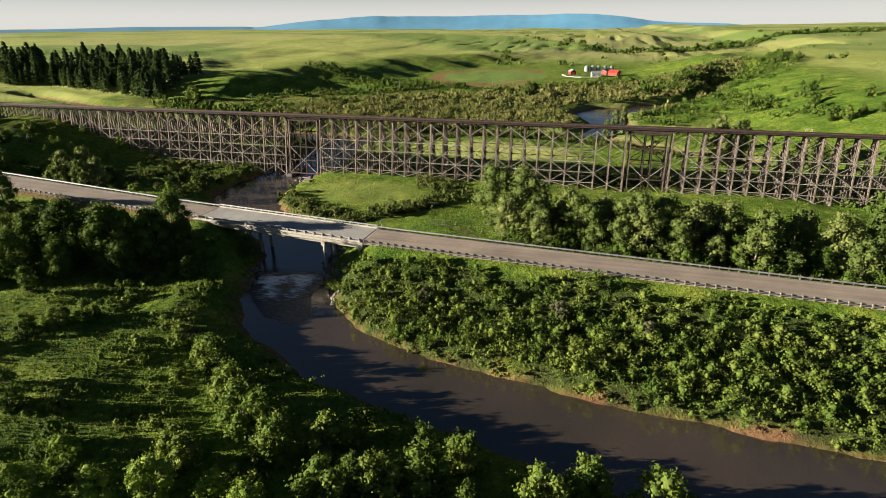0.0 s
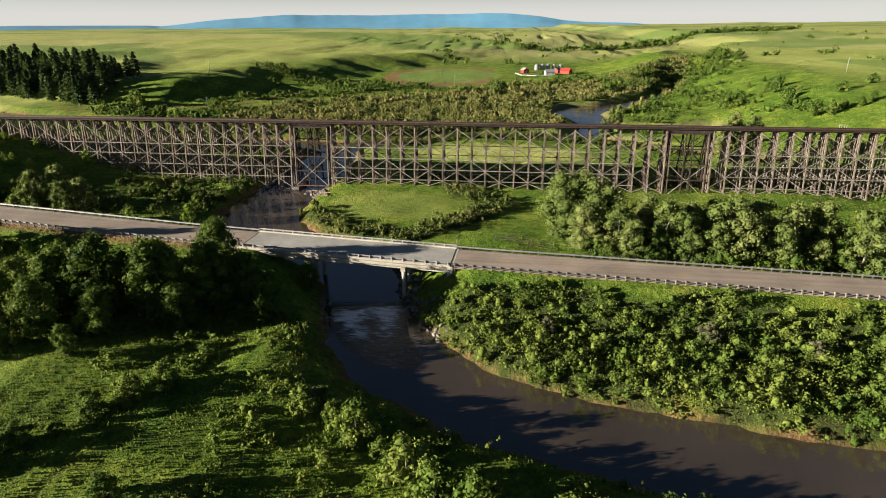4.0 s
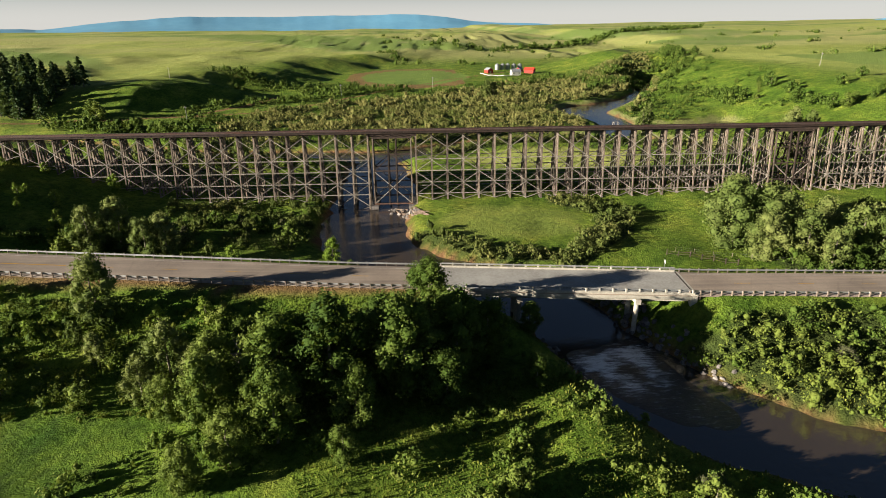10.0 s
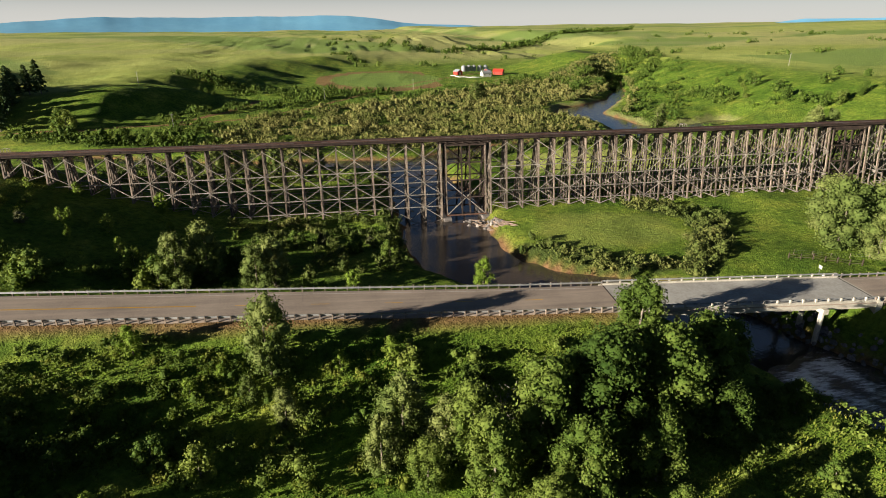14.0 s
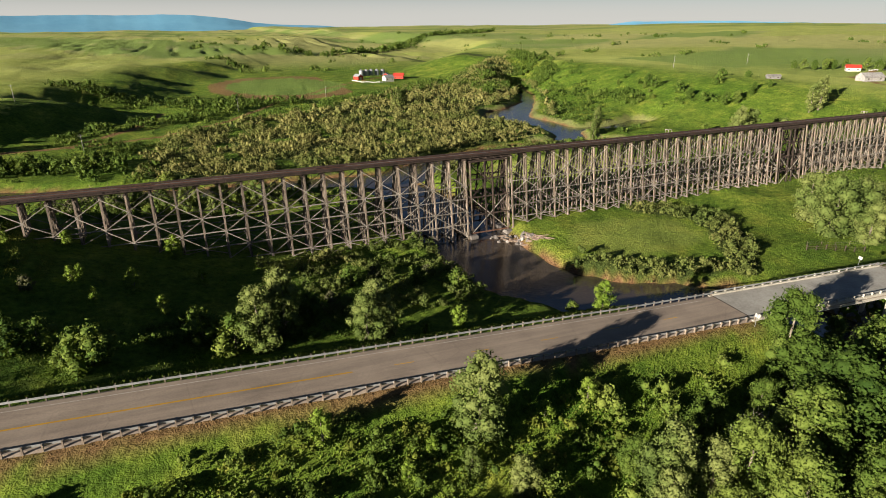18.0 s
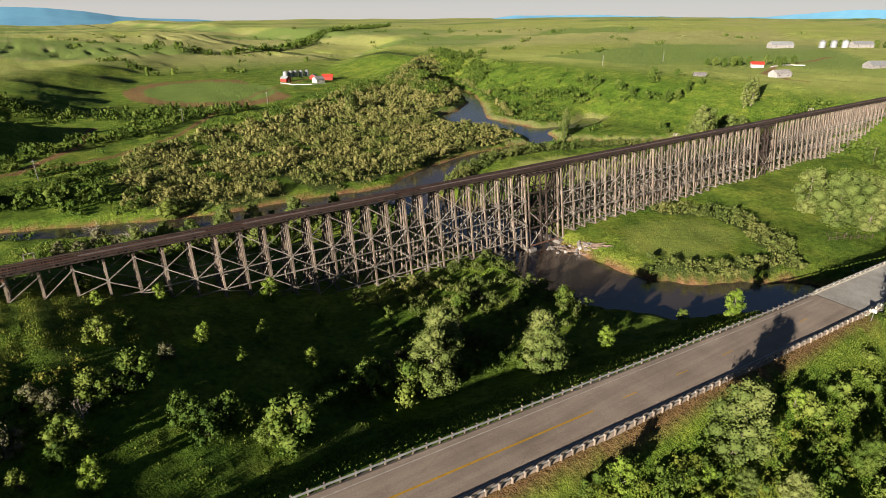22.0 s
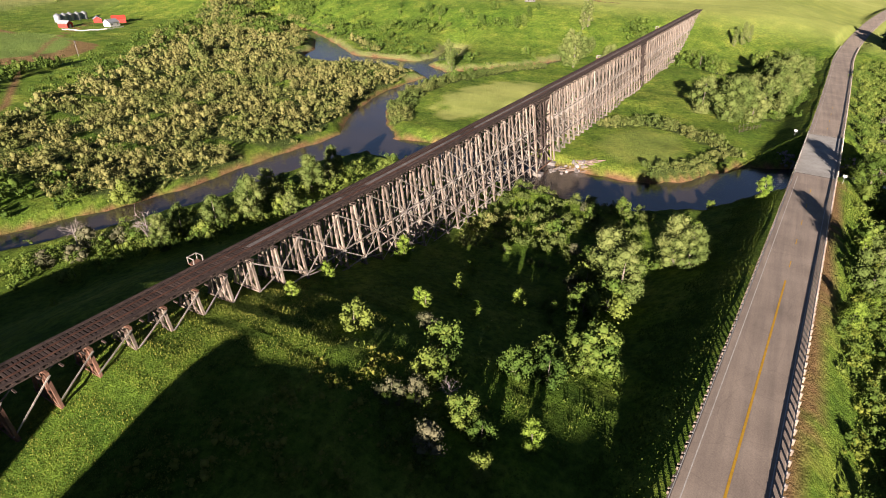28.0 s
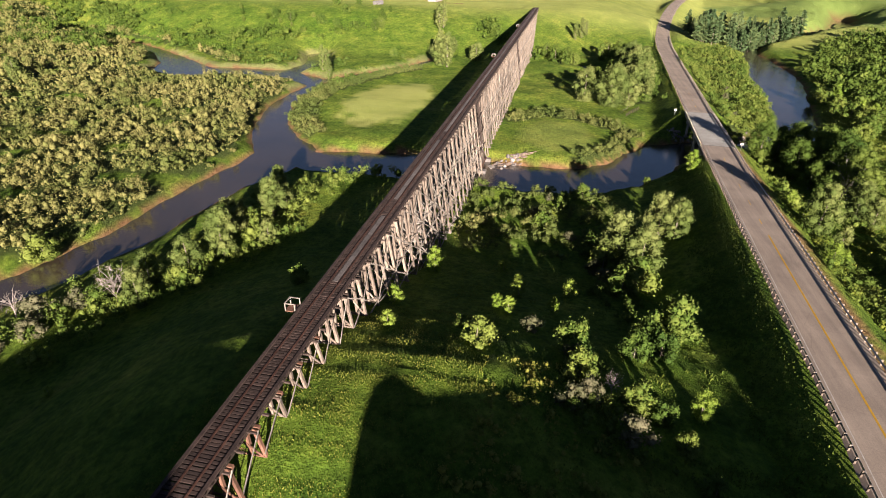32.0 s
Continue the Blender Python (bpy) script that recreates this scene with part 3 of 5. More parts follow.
def guard_rail(side, x0, x1):
    """A W-beam on timber posts with blocks; side 1 is north."""
    root = new("guard_rail")
    tagged(root, "galvanised steel guard rail on short posts beside the road", "guard rail", "guard rails", "")
    xs = list(np.arange(x0, x1, 1.905))
    o = side * 4.75
    prof = ((0.0, 0.42), (0.07, 0.48), (0.0, 0.57), (0.07, 0.66), (0.0, 0.74))
    rail = Build()
    lines = [road_line(o - side * dx, dz, xs) for dx, dz in prof]
    for a, b in zip(lines, lines[1:]):
        rail.strip(a, b)
    back = [road_line(o + side * 0.02, dz, xs) for dz in (0.42, 0.74)]
    rail.strip(back[1], back[0])
    rail.part("rail", M_STEEL, root)
    post = Build()
    post.box(-0.08, 0.08, side * 0.12, side * 0.34, -1.0, 0.8)
    pm = post.mesh("post", M_POST)
    blk = Build()
    blk.box(-0.07, 0.07, side * 0.0, side * 0.13, 0.44, 0.78)
    bm_ = blk.mesh("spacer_block", M_PLANK)
    for x, y, z in road_line(o, 0, xs):
        p = new("post", pm)
        p.location, p.parent = (x, y, z), root
        q = new("spacer_block", bm_)
        q.parent = p


guard_rail(1, -215, 19)
guard_rail(-1, -215, 19)
guard_rail(1, 63.6, 290)
guard_rail(-1, 63.6, 290)


# ---- the road bridge ----
def road_bridge():
    root = tagged(new("road_bridge"), "concrete road bridge on piers over the brown river", "bridge")
    xs = list(np.linspace(BR0, BR1, 24))
    Build().strip(road_line(-4.7, 0.03, xs), road_line(4.7, 0.03, xs)).part("deck", M_DECK, root, "pale worn concrete bridge deck")
    for a, b in ((-5.1, -4.75), (4.75, 5.1)):
        curb = Build()
        curb.skin([road_line(a, -1.0, xs), road_line(a, 0.32, xs), road_line(b, 0.32, xs), road_line(b, -1.0, xs)])
        curb.part("curb", M_CONCRETE, root)
    Build().strip(road_line(5.1, -1.0, xs), road_line(-5.1, -1.0, xs)).part("slab", M_CONCRETE, root)
    for o in (-3.6, -1.2, 1.2, 3.6):
        g = Build()
        a, b = road_line(o, -1.5, [BR0, BR1])
        g.beam(a, b, 0.45, 1.0).part("girder", M_CONCRETE, root)
    for px in (33.0, 54.5):
        a, b = road_line(-5.2, -1.75, [px])[0], road_line(5.2, -1.75, [px])[0]
        Build().beam(a, b, 1.0, 0.9).part("pier_cap", M_CONCRETE, root)
        for o in (-4.4, 0, 4.4):
            x, y, z = road_line(o, -2.0, [px])[0]
            Build().tube((x, y, -2), (x, y, z), 0.45, 0.45, 12).part("pier_column", M_CONCRETE, root)
    for px in (BR0, BR1):
        a, b = road_line(-5.2, -1.6, [px])[0], road_line(5.2, -1.6, [px])[0]
        Build().beam(a, b, 1.2, 3.2).part("abutment", M_CONCRETE, root)
    for side in (-1, 1):
        lines = [road_line(side * (4.92 + dx), dz, xs) for dx, dz in ((0.0, 0.62), (-0.06, 0.7), (0.0, 0.78), (-0.06, 0.86), (0.0, 0.94))]
        r = Build()
        r.skin(lines)
        r.part("bridge_rail", M_STEEL, root)
        for x in np.arange(BR0 + 1, BR1, 2.4):
            x, y, z = road_line(side * 5.02, 0, [x])[0]
            Build().box(x - 0.14, x + 0.14, y - 0.13, y + 0.13, z + 0.2, z + 0.9).part("rail_post", M_CONCRETE, root)
    for px in (BR0, BR1):
        Build().strip([road_line(-4.6, 0.036, [px - 0.12])[0], road_line(4.6, 0.036, [px - 0.12])[0]],
                      [road_line(-4.6, 0.036, [px + 0.12])[0], road_line(4.6, 0.036, [px + 0.12])[0]]).part("expansion_joint", M_CREOSOTE, root)


road_bridge()

# ---- the railway trestle ----
BAY, TOP = 4.877, 22.0
K0, K1 = -39, 61
GAPS = ((0, 3), (26, 29))
TOP_HALF, BATTER = 1.75, 0.16


def face_y(z, side):
    return side * (TOP_HALF + (TOP - z) * BATTER)


def foot_z(k):
    x = k * BAY
    return max(min(ground_z(x, -3.5), ground_z(x, 3.5)) - 0.3, -1.0)


def is_gap(k):
    return any(a < k < b for a, b in GAPS)


TIER = 3.5


def trestle():
    root = tagged(new("railway_trestle"), "long old timber railway trestle crossing the river valley", "trestle bridge")
    rnd = random.Random(4)
    far_posts, far_sway = Build(), Build()
    zs = {k: foot_z(k) for k in range(K0, K1 + 1)}
    for k in range(K0, K1 + 1):
        if is_gap(k):
            continue
        x, z0 = k * BAY, zs[k]
        timber = M_REDTIMBER if k < -26 else M_POST
        cap = Build().box(x - 0.18, x + 0.18, -2.3, 2.3, TOP, TOP + 0.38)
        bent = cap.part("bent", M_CREOSOTE if k > -24 else M_REDTIMBER, root, "timber bent with posts and sway braces")
        posts = []
        short = k < -23
        for y0, slope in (((-1.6, 0.24), (-0.6, 0.06), (0.6, 0.06), (1.6, 0.24)) if short else ((-TOP_HALF, BATTER), (-1.0, 0.075), (0.0, 0.0), (1.0, 0.075), (TOP_HALF, BATTER))):
            s = -1 if y0 < 0 else 1
            j = rnd.uniform(-0.06, 0.06)
            posts.append(((x + j, y0 + s * slope * (TOP - z0), z0), (x, y0, TOP)))
        braces = []
        z = TOP - 0.3
        n = 0
        while z - 1.2 > z0:
            zb = max(z - 2 * TIER, z0 + 0.4)
            for sx in (-0.2, 0.2):
                s = 1 if (sx > 0) == (n % 2 == 0) else -1
                braces.append(((x + sx, face_y(z, -s), z), (x + sx, face_y(zb, s), zb)))
            braces.append(((x - 0.22, face_y(zb, -1) - 0.3, zb), (x - 0.22, face_y(zb, 1) + 0.3, zb)))
            braces.append(((x + 0.22, face_y(zb, -1) - 0.3, zb), (x + 0.22, face_y(zb, 1) + 0.3, zb)))
            z, n = zb, n + 1
        for a, b in posts:
            if k < 21:
                w = 0.34 if short else 0.38
                Build().beam(a, b, w, w, (0, 1, 0)).part("post", timber, bent)
            else:
                far_posts.beam(a, b, 0.38, 0.38, (0, 1, 0))
        for a, b in braces:
            if k < -14:
                Build().beam(a, b, 0.26, 0.1, (1, 0, 0)).part("sway_brace", timber, bent)
            else:
                far_sway.beam(a, b, 0.26, 0.1, (1, 0, 0))
    tagged(far_posts.part("far_framing", M_POST, root), kind="stuff")
    tagged(far_sway.part("far_sway_bracing", M_TIMBER, root), kind="stuff")
    # longitudinal diagonals: a zigzag in every tier on both faces
    rest = Build()
    count = 0
    for k in range(K0, K1):
        if is_gap(k) or is_gap(k + 1):
            continue
        low = max(zs[k], zs[k + 1]) + 0.3
        for side in (-1, 1):
            tier, zt = 0, TOP - 0.2
            while zt > low + 0.6:
                zb = low if k < -22 else max(zt - TIER, low)
                up = (k + tier) % 2 == 0
                za, zc = (zt, zb) if up and k >= -22 else (zb, zt)
                yo = side * 0.26
                a = (k * BAY - 0.25, face_y(za, side) + yo, za)
                b = ((k + 1) * BAY + 0.25, face_y(zc, side) + yo, zc)
                if side == -1 and k < 18 and count < 300:
                    Build().beam(a, b, 0.18, 0.08, (0, 1, 0)).part("diagonal_brace", M_TIMBER, root)
                    count += 1
                else:
                    rest.beam(a, b, 0.18, 0.08, (0, 1, 0))
                zt, tier = zb, tier + 1
    tagged(rest.part("far_diagonal_bracing", M_TIMBER, root), kind="stuff")
    # girts
    for level in (TOP - 2 * TIER, TOP - 3 * TIER, TOP - 4 * TIER, TOP - 5 * TIER):
        for side in (-1, 1):
            k = K0
            while k < K1:
                e = min(k + 3, K1)
                if not any(is_gap(j) or is_gap(j + 1) for j in range(k, e)) and min(zs[j] for j in (k, e)) < level - 0.5:
                    y = face_y(level, side) + side * 0.12
                    Build().beam((k * BAY - 0.3, y, level), (e * BAY + 0.3, y, level), 0.12, 0.24).part("girt", M_TIMBER, root)
                k = e
    # deck
    x0, x1 = K0 * BAY - 2, K1 * BAY + 1
    for y in (-1.9, -1.05, -0.72, 0.72, 1.05, 1.9):
        Build().box(x0, x1, y - 0.1, y + 0.1, TOP + (0.38 if abs(y) < 1.5 else 0.74), TOP + 1.045).part("stringer", M_CREOSOTE, root)
    tie = Build().box(-0.16, 0.16, -2.05, 2.05, TOP + 1.05, TOP + 1.27).mesh("tie", M_TIE)
    far = Build()
    n = 0
    for x in np.arange(x0 + 0.2, x1, 0.46):
        if n < 300:
            t = new("tie", tie)
            t.location, t.parent = (x + rnd.uniform(-0.05, 0.05), rnd.uniform(-0.14, 0.14), rnd.uniform(-0.03, 0.0)), root
            n += 1
        else:
            far.box(x - 0.16, x + 0.16, -2.05, 2.05, TOP + 1.05, TOP + 1.27)
    tagged(far.part("far_track_bed", M_TIE, root), kind="stuff")
    for y in (-0.76, 0.76):
        Build().box(x0, x1, y - 0.07, y + 0.07, TOP + 1.27, TOP + 1.43).part("rail", M_RAIL, root, "rusty steel rail")
    for y in (-1.88, 1.88):
        Build().box(x0, x1, y - 0.17, y + 0.17, TOP + 1.27, TOP + 1.46).part("guard_timber", M_TIE, root)
    for i, xa in enumerate(np.arange(-106.0, x1 - 1, 7.3)):
        if i not in (3, 9):
            Build().box(xa, min(xa + 7.2, x1), -0.34, 0.34, TOP + 1.275, TOP + 1.33).part("walk_plank", M_WALK, root, "grey weathered plank between the rails")
    for x in np.arange(x0 + 1.2, 12 * BAY, BAY / 2):
        for side in (-1, 1):
            Build().box(x - 0.1, x + 0.1, side * 1.7, side * 2.45, TOP + 0.16, TOP + 0.38).part("deck_bracket", M_CREOSOTE, root)
    # towers under the long spans
    for a, b in GAPS:
        xa, xb = a * BAY, b * BAY
        zb = 1.0
        tower = Build().box(xa + 1.2, xb - 1.2, -2.0, 2.0, TOP - 0.75, TOP - 0.35)
        tower = tower.part("span_tower", M_CREOSOTE, root, "dark braced tower under the long span")
        for y in (-1.4, -0.5, 0.5, 1.4):
            Build().box(xa - 0.2, xb + 0.2, y - 0.18, y + 0.18, TOP - 0.3, TOP + 0.38).part("span_beam", M_CREOSOTE, tower)
        for x in (xa + 1.5, (xa + xb) / 2 - 1.2, (xa + xb) / 2 + 1.2, xb - 1.5):
            outer = x in (xa + 1.5, xb - 1.5)
            for s in (-1, 1):
                Build().beam((x, face_y(zb, s) * 0.9, zb), (x, s * 1.7, TOP - 0.3), 0.36, 0.36, (0, 1, 0)).part("tower_leg", M_POST if outer else M_CREOSOTE, tower)
                if outer:
                    Build().beam((x, s * 1.9, zb), (x, s * 0.6, TOP - 0.3), 0.32, 0.32, (0, 1, 0)).part("tower_leg", M_CREOSOTE, tower)
            if outer:
                Build().box(x - 1.1, x + 1.1, -6.2, 6.2, -1.5, zb).part("footing", M_ROCK, tower)
            for z in (6, 11.5, 17):
                Build().beam((x, face_y(z, -1) * 0.92, z), (x, face_y(z, 1) * 0.92, z), 0.2, 0.3).part("strut", M_CREOSOTE, tower)
            for z, z2 in ((1.2, 11.5), (11.5, 21)):
                for s in (-1, 1):
                    Build().beam((x, face_y(z, s) * 0.92, z), (x, face_y(z2, -s) * 0.92, z2), 0.24, 0.12, (1, 0, 0)).part("cross_brace", M_CREOSOTE, tower)
        for s in (-1, 1):
            for z in (1.4, 6.5, 11.5, 16.5):
                y = face_y(z, s) * 0.92
                Build().beam((xa + 1.2, y, z), (xb - 1.2, y, z), 0.24, 0.34).part("strut", M_REDTIMBER if z < 2 else M_CREOSOTE, tower)
            for z, z2 in ((1.4, 11.5), (11.5, 21)):
                for u, v in ((xa + 1.5, xb - 1.5), (xb - 1.5, xa + 1.5)):
                    Build().beam((u, face_y(z, s) * 0.93, z), (v, face_y(z2, s) * 0.93, z2), 0.22, 0.12, (0, 1, 0)).part("cross_brace", M_TIMBER if z < 2 else M_CREOSOTE, tower)
    # small side platforms for water barrels
    for x in (-113.0, 78.0, 182.0):
        pl = Build().box(x - 0.8, x + 0.8, 2.0, 3.7, TOP + 1.0, TOP + 1.12).part("side_platform", M_REDTIMBER, root, "small timber refuge platform")
        for dx in (-0.75, 0.75):
            for y in (2.3, 3.6):
                Build().box(x + dx - 0.06, x + dx + 0.06, y - 0.06, y + 0.06, TOP + 1.1, TOP + 2.2).part("rail_post", M_TIMBER, pl)
            Build().box(x + dx - 0.05, x + dx + 0.05, 2.2, 3.7, TOP + 2.1, TOP + 2.22).part("hand_rail", M_TIMBER, pl)
        Build().box(x - 0.8, x + 0.8, 3.55, 3.65, TOP + 2.1, TOP + 2.22).part("hand_rail", M_TIMBER, pl)


trestle()


# ---- plants ----
def leaf_cloud(rs, centers, radii, count, size, squash=1.0, shell=0.55):
    """Quads scattered in a set of lobes, thickest near their skins and turned outwards."""
    centers, radii = np.asarray(centers, float), np.asarray(radii, float)
    wgt = radii ** 2
    pick = rs.choice(len(radii), count, p=wgt / wgt.sum())
    d = rs.normal(size=(count, 3))
    d /= np.linalg.norm(d, axis=1)[:, None]
    r = radii[pick] * (shell + (1 - shell) * rs.uniform(0, 1, count) ** 0.6) * (1 + 0.18 * rs.normal(size=count))
    p = centers[pick] + d * r[:, None] * np.array([1, 1, squash])
    nrm = d + 0.75 * rs.normal(size=(count, 3)) + np.array([0, 0, 0.3])
    nrm /= np.linalg.norm(nrm, axis=1)[:, None]
    t = np.cross(nrm, rs.normal(size=(count, 3)))
    t /= np.linalg.norm(t, axis=1)[:, None]
    b = np.cross(nrm, t)
    s = size * rs.uniform(0.6, 1.4, count)[:, None]
    v = np.stack([p - t * s * 0.5, p - b * s * 0.36, p + t * s * 0.5, p + b * s * 0.36], 1).reshape(-1, 3)
    return v, np.arange(count * 4).reshape(-1, 4)


def cube_sphere(n=2):
    """Corners and faces of a small round cage with n x n faces a side."""
    pts, faces = {}, []
    for axis in range(3):
        for side in (-1.0, 1.0):
            for i in range(n):
                for j in range(n):
                    quad = []
                    for a, b in ((i, j), (i + 1, j), (i + 1, j + 1), (i, j + 1)):
                        q = [0.0, 0.0, 0.0]
                        q[axis], q[(axis + 1) % 3], q[(axis + 2) % 3] = side, 2 * a / n - 1, 2 * b / n - 1
                        quad.append(pts.setdefault(tuple(q), len(pts)))
                    faces.append(quad if side > 0 else quad[::-1])
    d = np.array(list(pts))
    return d / np.linalg.norm(d, axis=1)[:, None], np.array(faces)


CAGE = cube_sphere()


def leaf_mass(rs, centers, radii, fill, squash=1.0, rag=0.2):
    """Ragged, closed clumps of foliage that fill the inside of a crown."""
    d, faces = CAGE
    centers, radii = np.asarray(centers, float), np.asarray(radii, float)
    n = len(radii)
    r = radii[:, None] * fill * (1 + rag * rs.normal(size=(n, len(d))).clip(-1.7, 1.7))
    v = centers[:, None, :] + d[None] * r[..., None] * np.array([1, 1, squash])
    f = faces[None] + (np.arange(n) * len(d))[:, None, None]
    return v.reshape(-1, 3), f.reshape(-1, 4)


def joined(a, b):
    return np.concatenate([a[0], b[0]]), np.concatenate([a[1], b[1] + len(a[0])])


def trunk_mesh(rs, height, spread, lobes, radius, material, lean=0.0, branches=7):
    b = Build()
    pts = [Vector((0, 0, -0.4))]
    for i in range(1, 6):
        f = i / 5
        pts.append(Vector((rs.normal() * 0.12 * i * radius + lean * f * height, rs.normal() * 0.12 * i * radius, height * 0.85 * f)))
    for i, (p, q) in enumerate(zip(pts, pts[1:])):
        b.tube(p, q, radius * (1.15 - i * 0.2), radius * (0.95 - i * 0.18), 7, i == 4)
    for j in range(min(branches, len(lobes))):
        c = Vector(lobes[j])
        k = 1 + j % 3
        base = pts[k] + (pts[k + 1] - pts[k]) * 0.3
        if c.z < base.z:
            base = pts[1]
        midp = base + (c - base) * 0.5 + Vector((0, 0, 0.12 * (c - base).length))
        b.tube(base, midp, radius * 0.45, radius * 0.28, 5, False)
        b.tube(midp, c, radius * 0.28, radius * 0.08, 5, False)
    return b


def broad_tree(name, seed, height, spread, count, size, leaf, label, base=0.25, lobes=13, bark=M_BARK, tall=False, lobe=(0.26, 0.44)):
    rs = np.random.RandomState(seed)
    cs, rr = [], []
    for i in range(lobes):
        f = base + (1 - base) * (i + 0.5) / lobes
        a = i * 2.4 + rs.uniform(-0.5, 0.5)
        wide = spread * (0.75 * math.sin(math.pi * min(max((f - base) / (1 - base), 0.12), 0.93)) ** 0.7)
        r = spread * rs.uniform(*lobe) * (1.2 if tall else 1.0)
        cs.append((math.cos(a) * wide * rs.uniform(0.45, 1), math.sin(a) * wide * rs.uniform(0.45, 1), f * height - r * 0.4))
        rr.append(r)
    trunk_lobes = list(cs)
    root = tagged(new(name), label, "tree" if height > 5 else "bush")
    trunk_mesh(rs, height, spread, trunk_lobes, max(height * 0.022, 0.06), bark).part("trunk", bark, root)
    v, f = joined(leaf_cloud(rs, cs, rr, count, size, 0.95, 0.55), leaf_mass(rs, cs, rr, 0.6, 0.9))
    v[:, 2] = np.maximum(v[:, 2], 0.1)
    ob = new("crown", array_mesh("crown", v, f, leaf, True))
    ob.parent = root
    return root


def pine_tree(name, seed, height, label, count=480):
    rs = np.random.RandomState(seed)
    root = tagged(new(name), label, "tree")
    Build().tube((0, 0, -0.4), (0, 0, height * 0.97), height * 0.02, 0.03, 7).part("trunk", M_BARK, root)
    f = rs.uniform(0.12, 1, count)
    a = rs.randint(0, 60, count) * 2.4 + rs.normal(size=count) * 0.12
    rad = np.minimum((1 - f) * 2.2, 1) ** 0.8 * height * 0.2 * (0.75 + 0.35 * np.sin(f * 44 + seed)) * np.sqrt(rs.uniform(0.05, 1, count)) + 0.1
    p = np.stack([np.cos(a) * rad, np.sin(a) * rad, f * height - rad * 0.25], -1)
    d = np.stack([np.cos(a), np.sin(a), -0.3 + 0.25 * rs.normal(size=count)], -1)
    d /= np.linalg.norm(d, axis=1)[:, None]
    t = np.cross(d, rs.normal(size=(count, 3)))
    t /= np.linalg.norm(t, axis=1)[:, None]
    s = 1.55 * rs.uniform(0.6, 1.3, count)[:, None]
    v = np.stack([p - d * s * 0.6, p - t * s * 0.35, p + d * s * 0.6, p + t * s * 0.35], 1).reshape(-1, 3)
    ob = new("crown", array_mesh("crown", v, np.arange(count * 4).reshape(-1, 4), L_PINE))
    ob.parent = root
    return root


def dead_tree(name, seed, height, label):
    rs = np.random.RandomState(seed)
    root = tagged(new(name), label, "tree")
    tips = [(math.cos(i * 2.2) * height * rs.uniform(0.15, 0.4), math.sin(i * 2.2) * height * rs.uniform(0.15, 0.4), height * rs.uniform(0.55, 1)) for i in range(16)]
    trunk_mesh(rs, height, 0, tips, height * 0.022, M_SNAG, branches=16).part("trunk", M_SNAG, root)
    tw = Build()
    for t in tips:
        for _ in range(6):
            e = Vector(t) + Vector(rs.normal(size=3)) * height * 0.09
            tw.tube(Vector(t) * 0.9 + Vector((0, 0, 0.1 * t[2])) * 0.5, e, 0.04, 0.015, 3, False)
    tagged(tw.part("fine_branch", M_SNAG, root), kind="stuff")
    return root


class Kind:
    """A plant that is built once and then copied."""

    def __init__(self, proto, group):
        self.proto, self.group, self.used = proto, group, False

    def at(self, x, y, scale=1.0, turn=None, label=""):
        m = pose(x, y, ground_z(x, y) - 0.1, 0, 0, PR.uniform(0, 360) if turn is None else turn) @ Matrix.Diagonal((scale * PR.uniform(0.92, 1.08), scale * PR.uniform(0.92, 1.08), scale, 1))
        if self.used:
            ob = copy_thing(self.proto, m)
        else:
            ob, self.used = self.proto, True
            ob.matrix_basis = m
        tagged(ob, label, group=self.group)
        return ob


PR = random.Random(11)
COTTON = [Kind(broad_tree("cottonwood_tree", 20 + i, 15, 6.6, 6600, 0.42, L_COTTON, "leafy dark green cottonwood tree on the river flat", 0.16, 30, lobe=(0.2, 0.36)), "cottonwood grove") for i in range(4)]
BANKTREE = [Kind(broad_tree("pale_cottonwood_tree", 44 + i, 13.5, 5.4, 3200, 0.5, L_PALE, "full pale green cottonwood in the roadside row", 0.03, 24, lobe=(0.22, 0.4)), "pale cottonwoods") for i in range(3)]
FORE = [Kind(broad_tree("young_cottonwood_tree", 34 + i, 8, 4.0, 2600, 0.3, L_BRIGHT, "round bright green young cottonwood by the river bend", 0.04, 24, lobe=(0.24, 0.42)), "young cottonwoods") for i in range(2)]
PALE = [Kind(broad_tree("pale_cottonwood_tree", 40 + i, 13.5, 5.2, 5200, 0.36, L_PALE, "sunlit pale green cottonwood with grey limbs", 0.05, 30, lobe=(0.2, 0.38)), "pale cottonwoods") for i in range(3)]
POPLAR = [Kind(broad_tree("poplar_tree", 50 + i, 17, 3.6, 2600, 0.42, L_PALE, "tall narrow poplar with pale leaves", 0.1, 22, tall=True, lobe=(0.26, 0.44)), "poplars") for i in range(2)]
ROUND = [Kind(broad_tree("willow_tree", 57 + i, 12, 6.2, 6400, 0.38, L_PALE, "round dense pale green willow tree in the meadow", 0.04, 28, lobe=(0.22, 0.4)), "willow trees") for i in range(2)]
MID = [Kind(broad_tree("cottonwood_tree", 26 + i, 15, 6.8, 3600, 0.5, L_COTTON, "leafy green cottonwood tree near the road", 0.12, 24, lobe=(0.22, 0.38)), "cottonwood grove") for i in range(2)]
FARTREE = [Kind(broad_tree("distant_tree", 55 + i, 12, 5.6, 1300, 0.75, L_COTTON, "dark green broadleaf tree far up the valley", 0.12, 16), "distant trees") for i in range(2)]
SMALL = [Kind(broad_tree("young_tree", 60 + i, 5.5, 2.3, 1900, 0.23, L_BRIGHT, "small bright green tree in the grass", 0.04, 16, lobe=(0.26, 0.44)), "young trees") for i in range(3)]
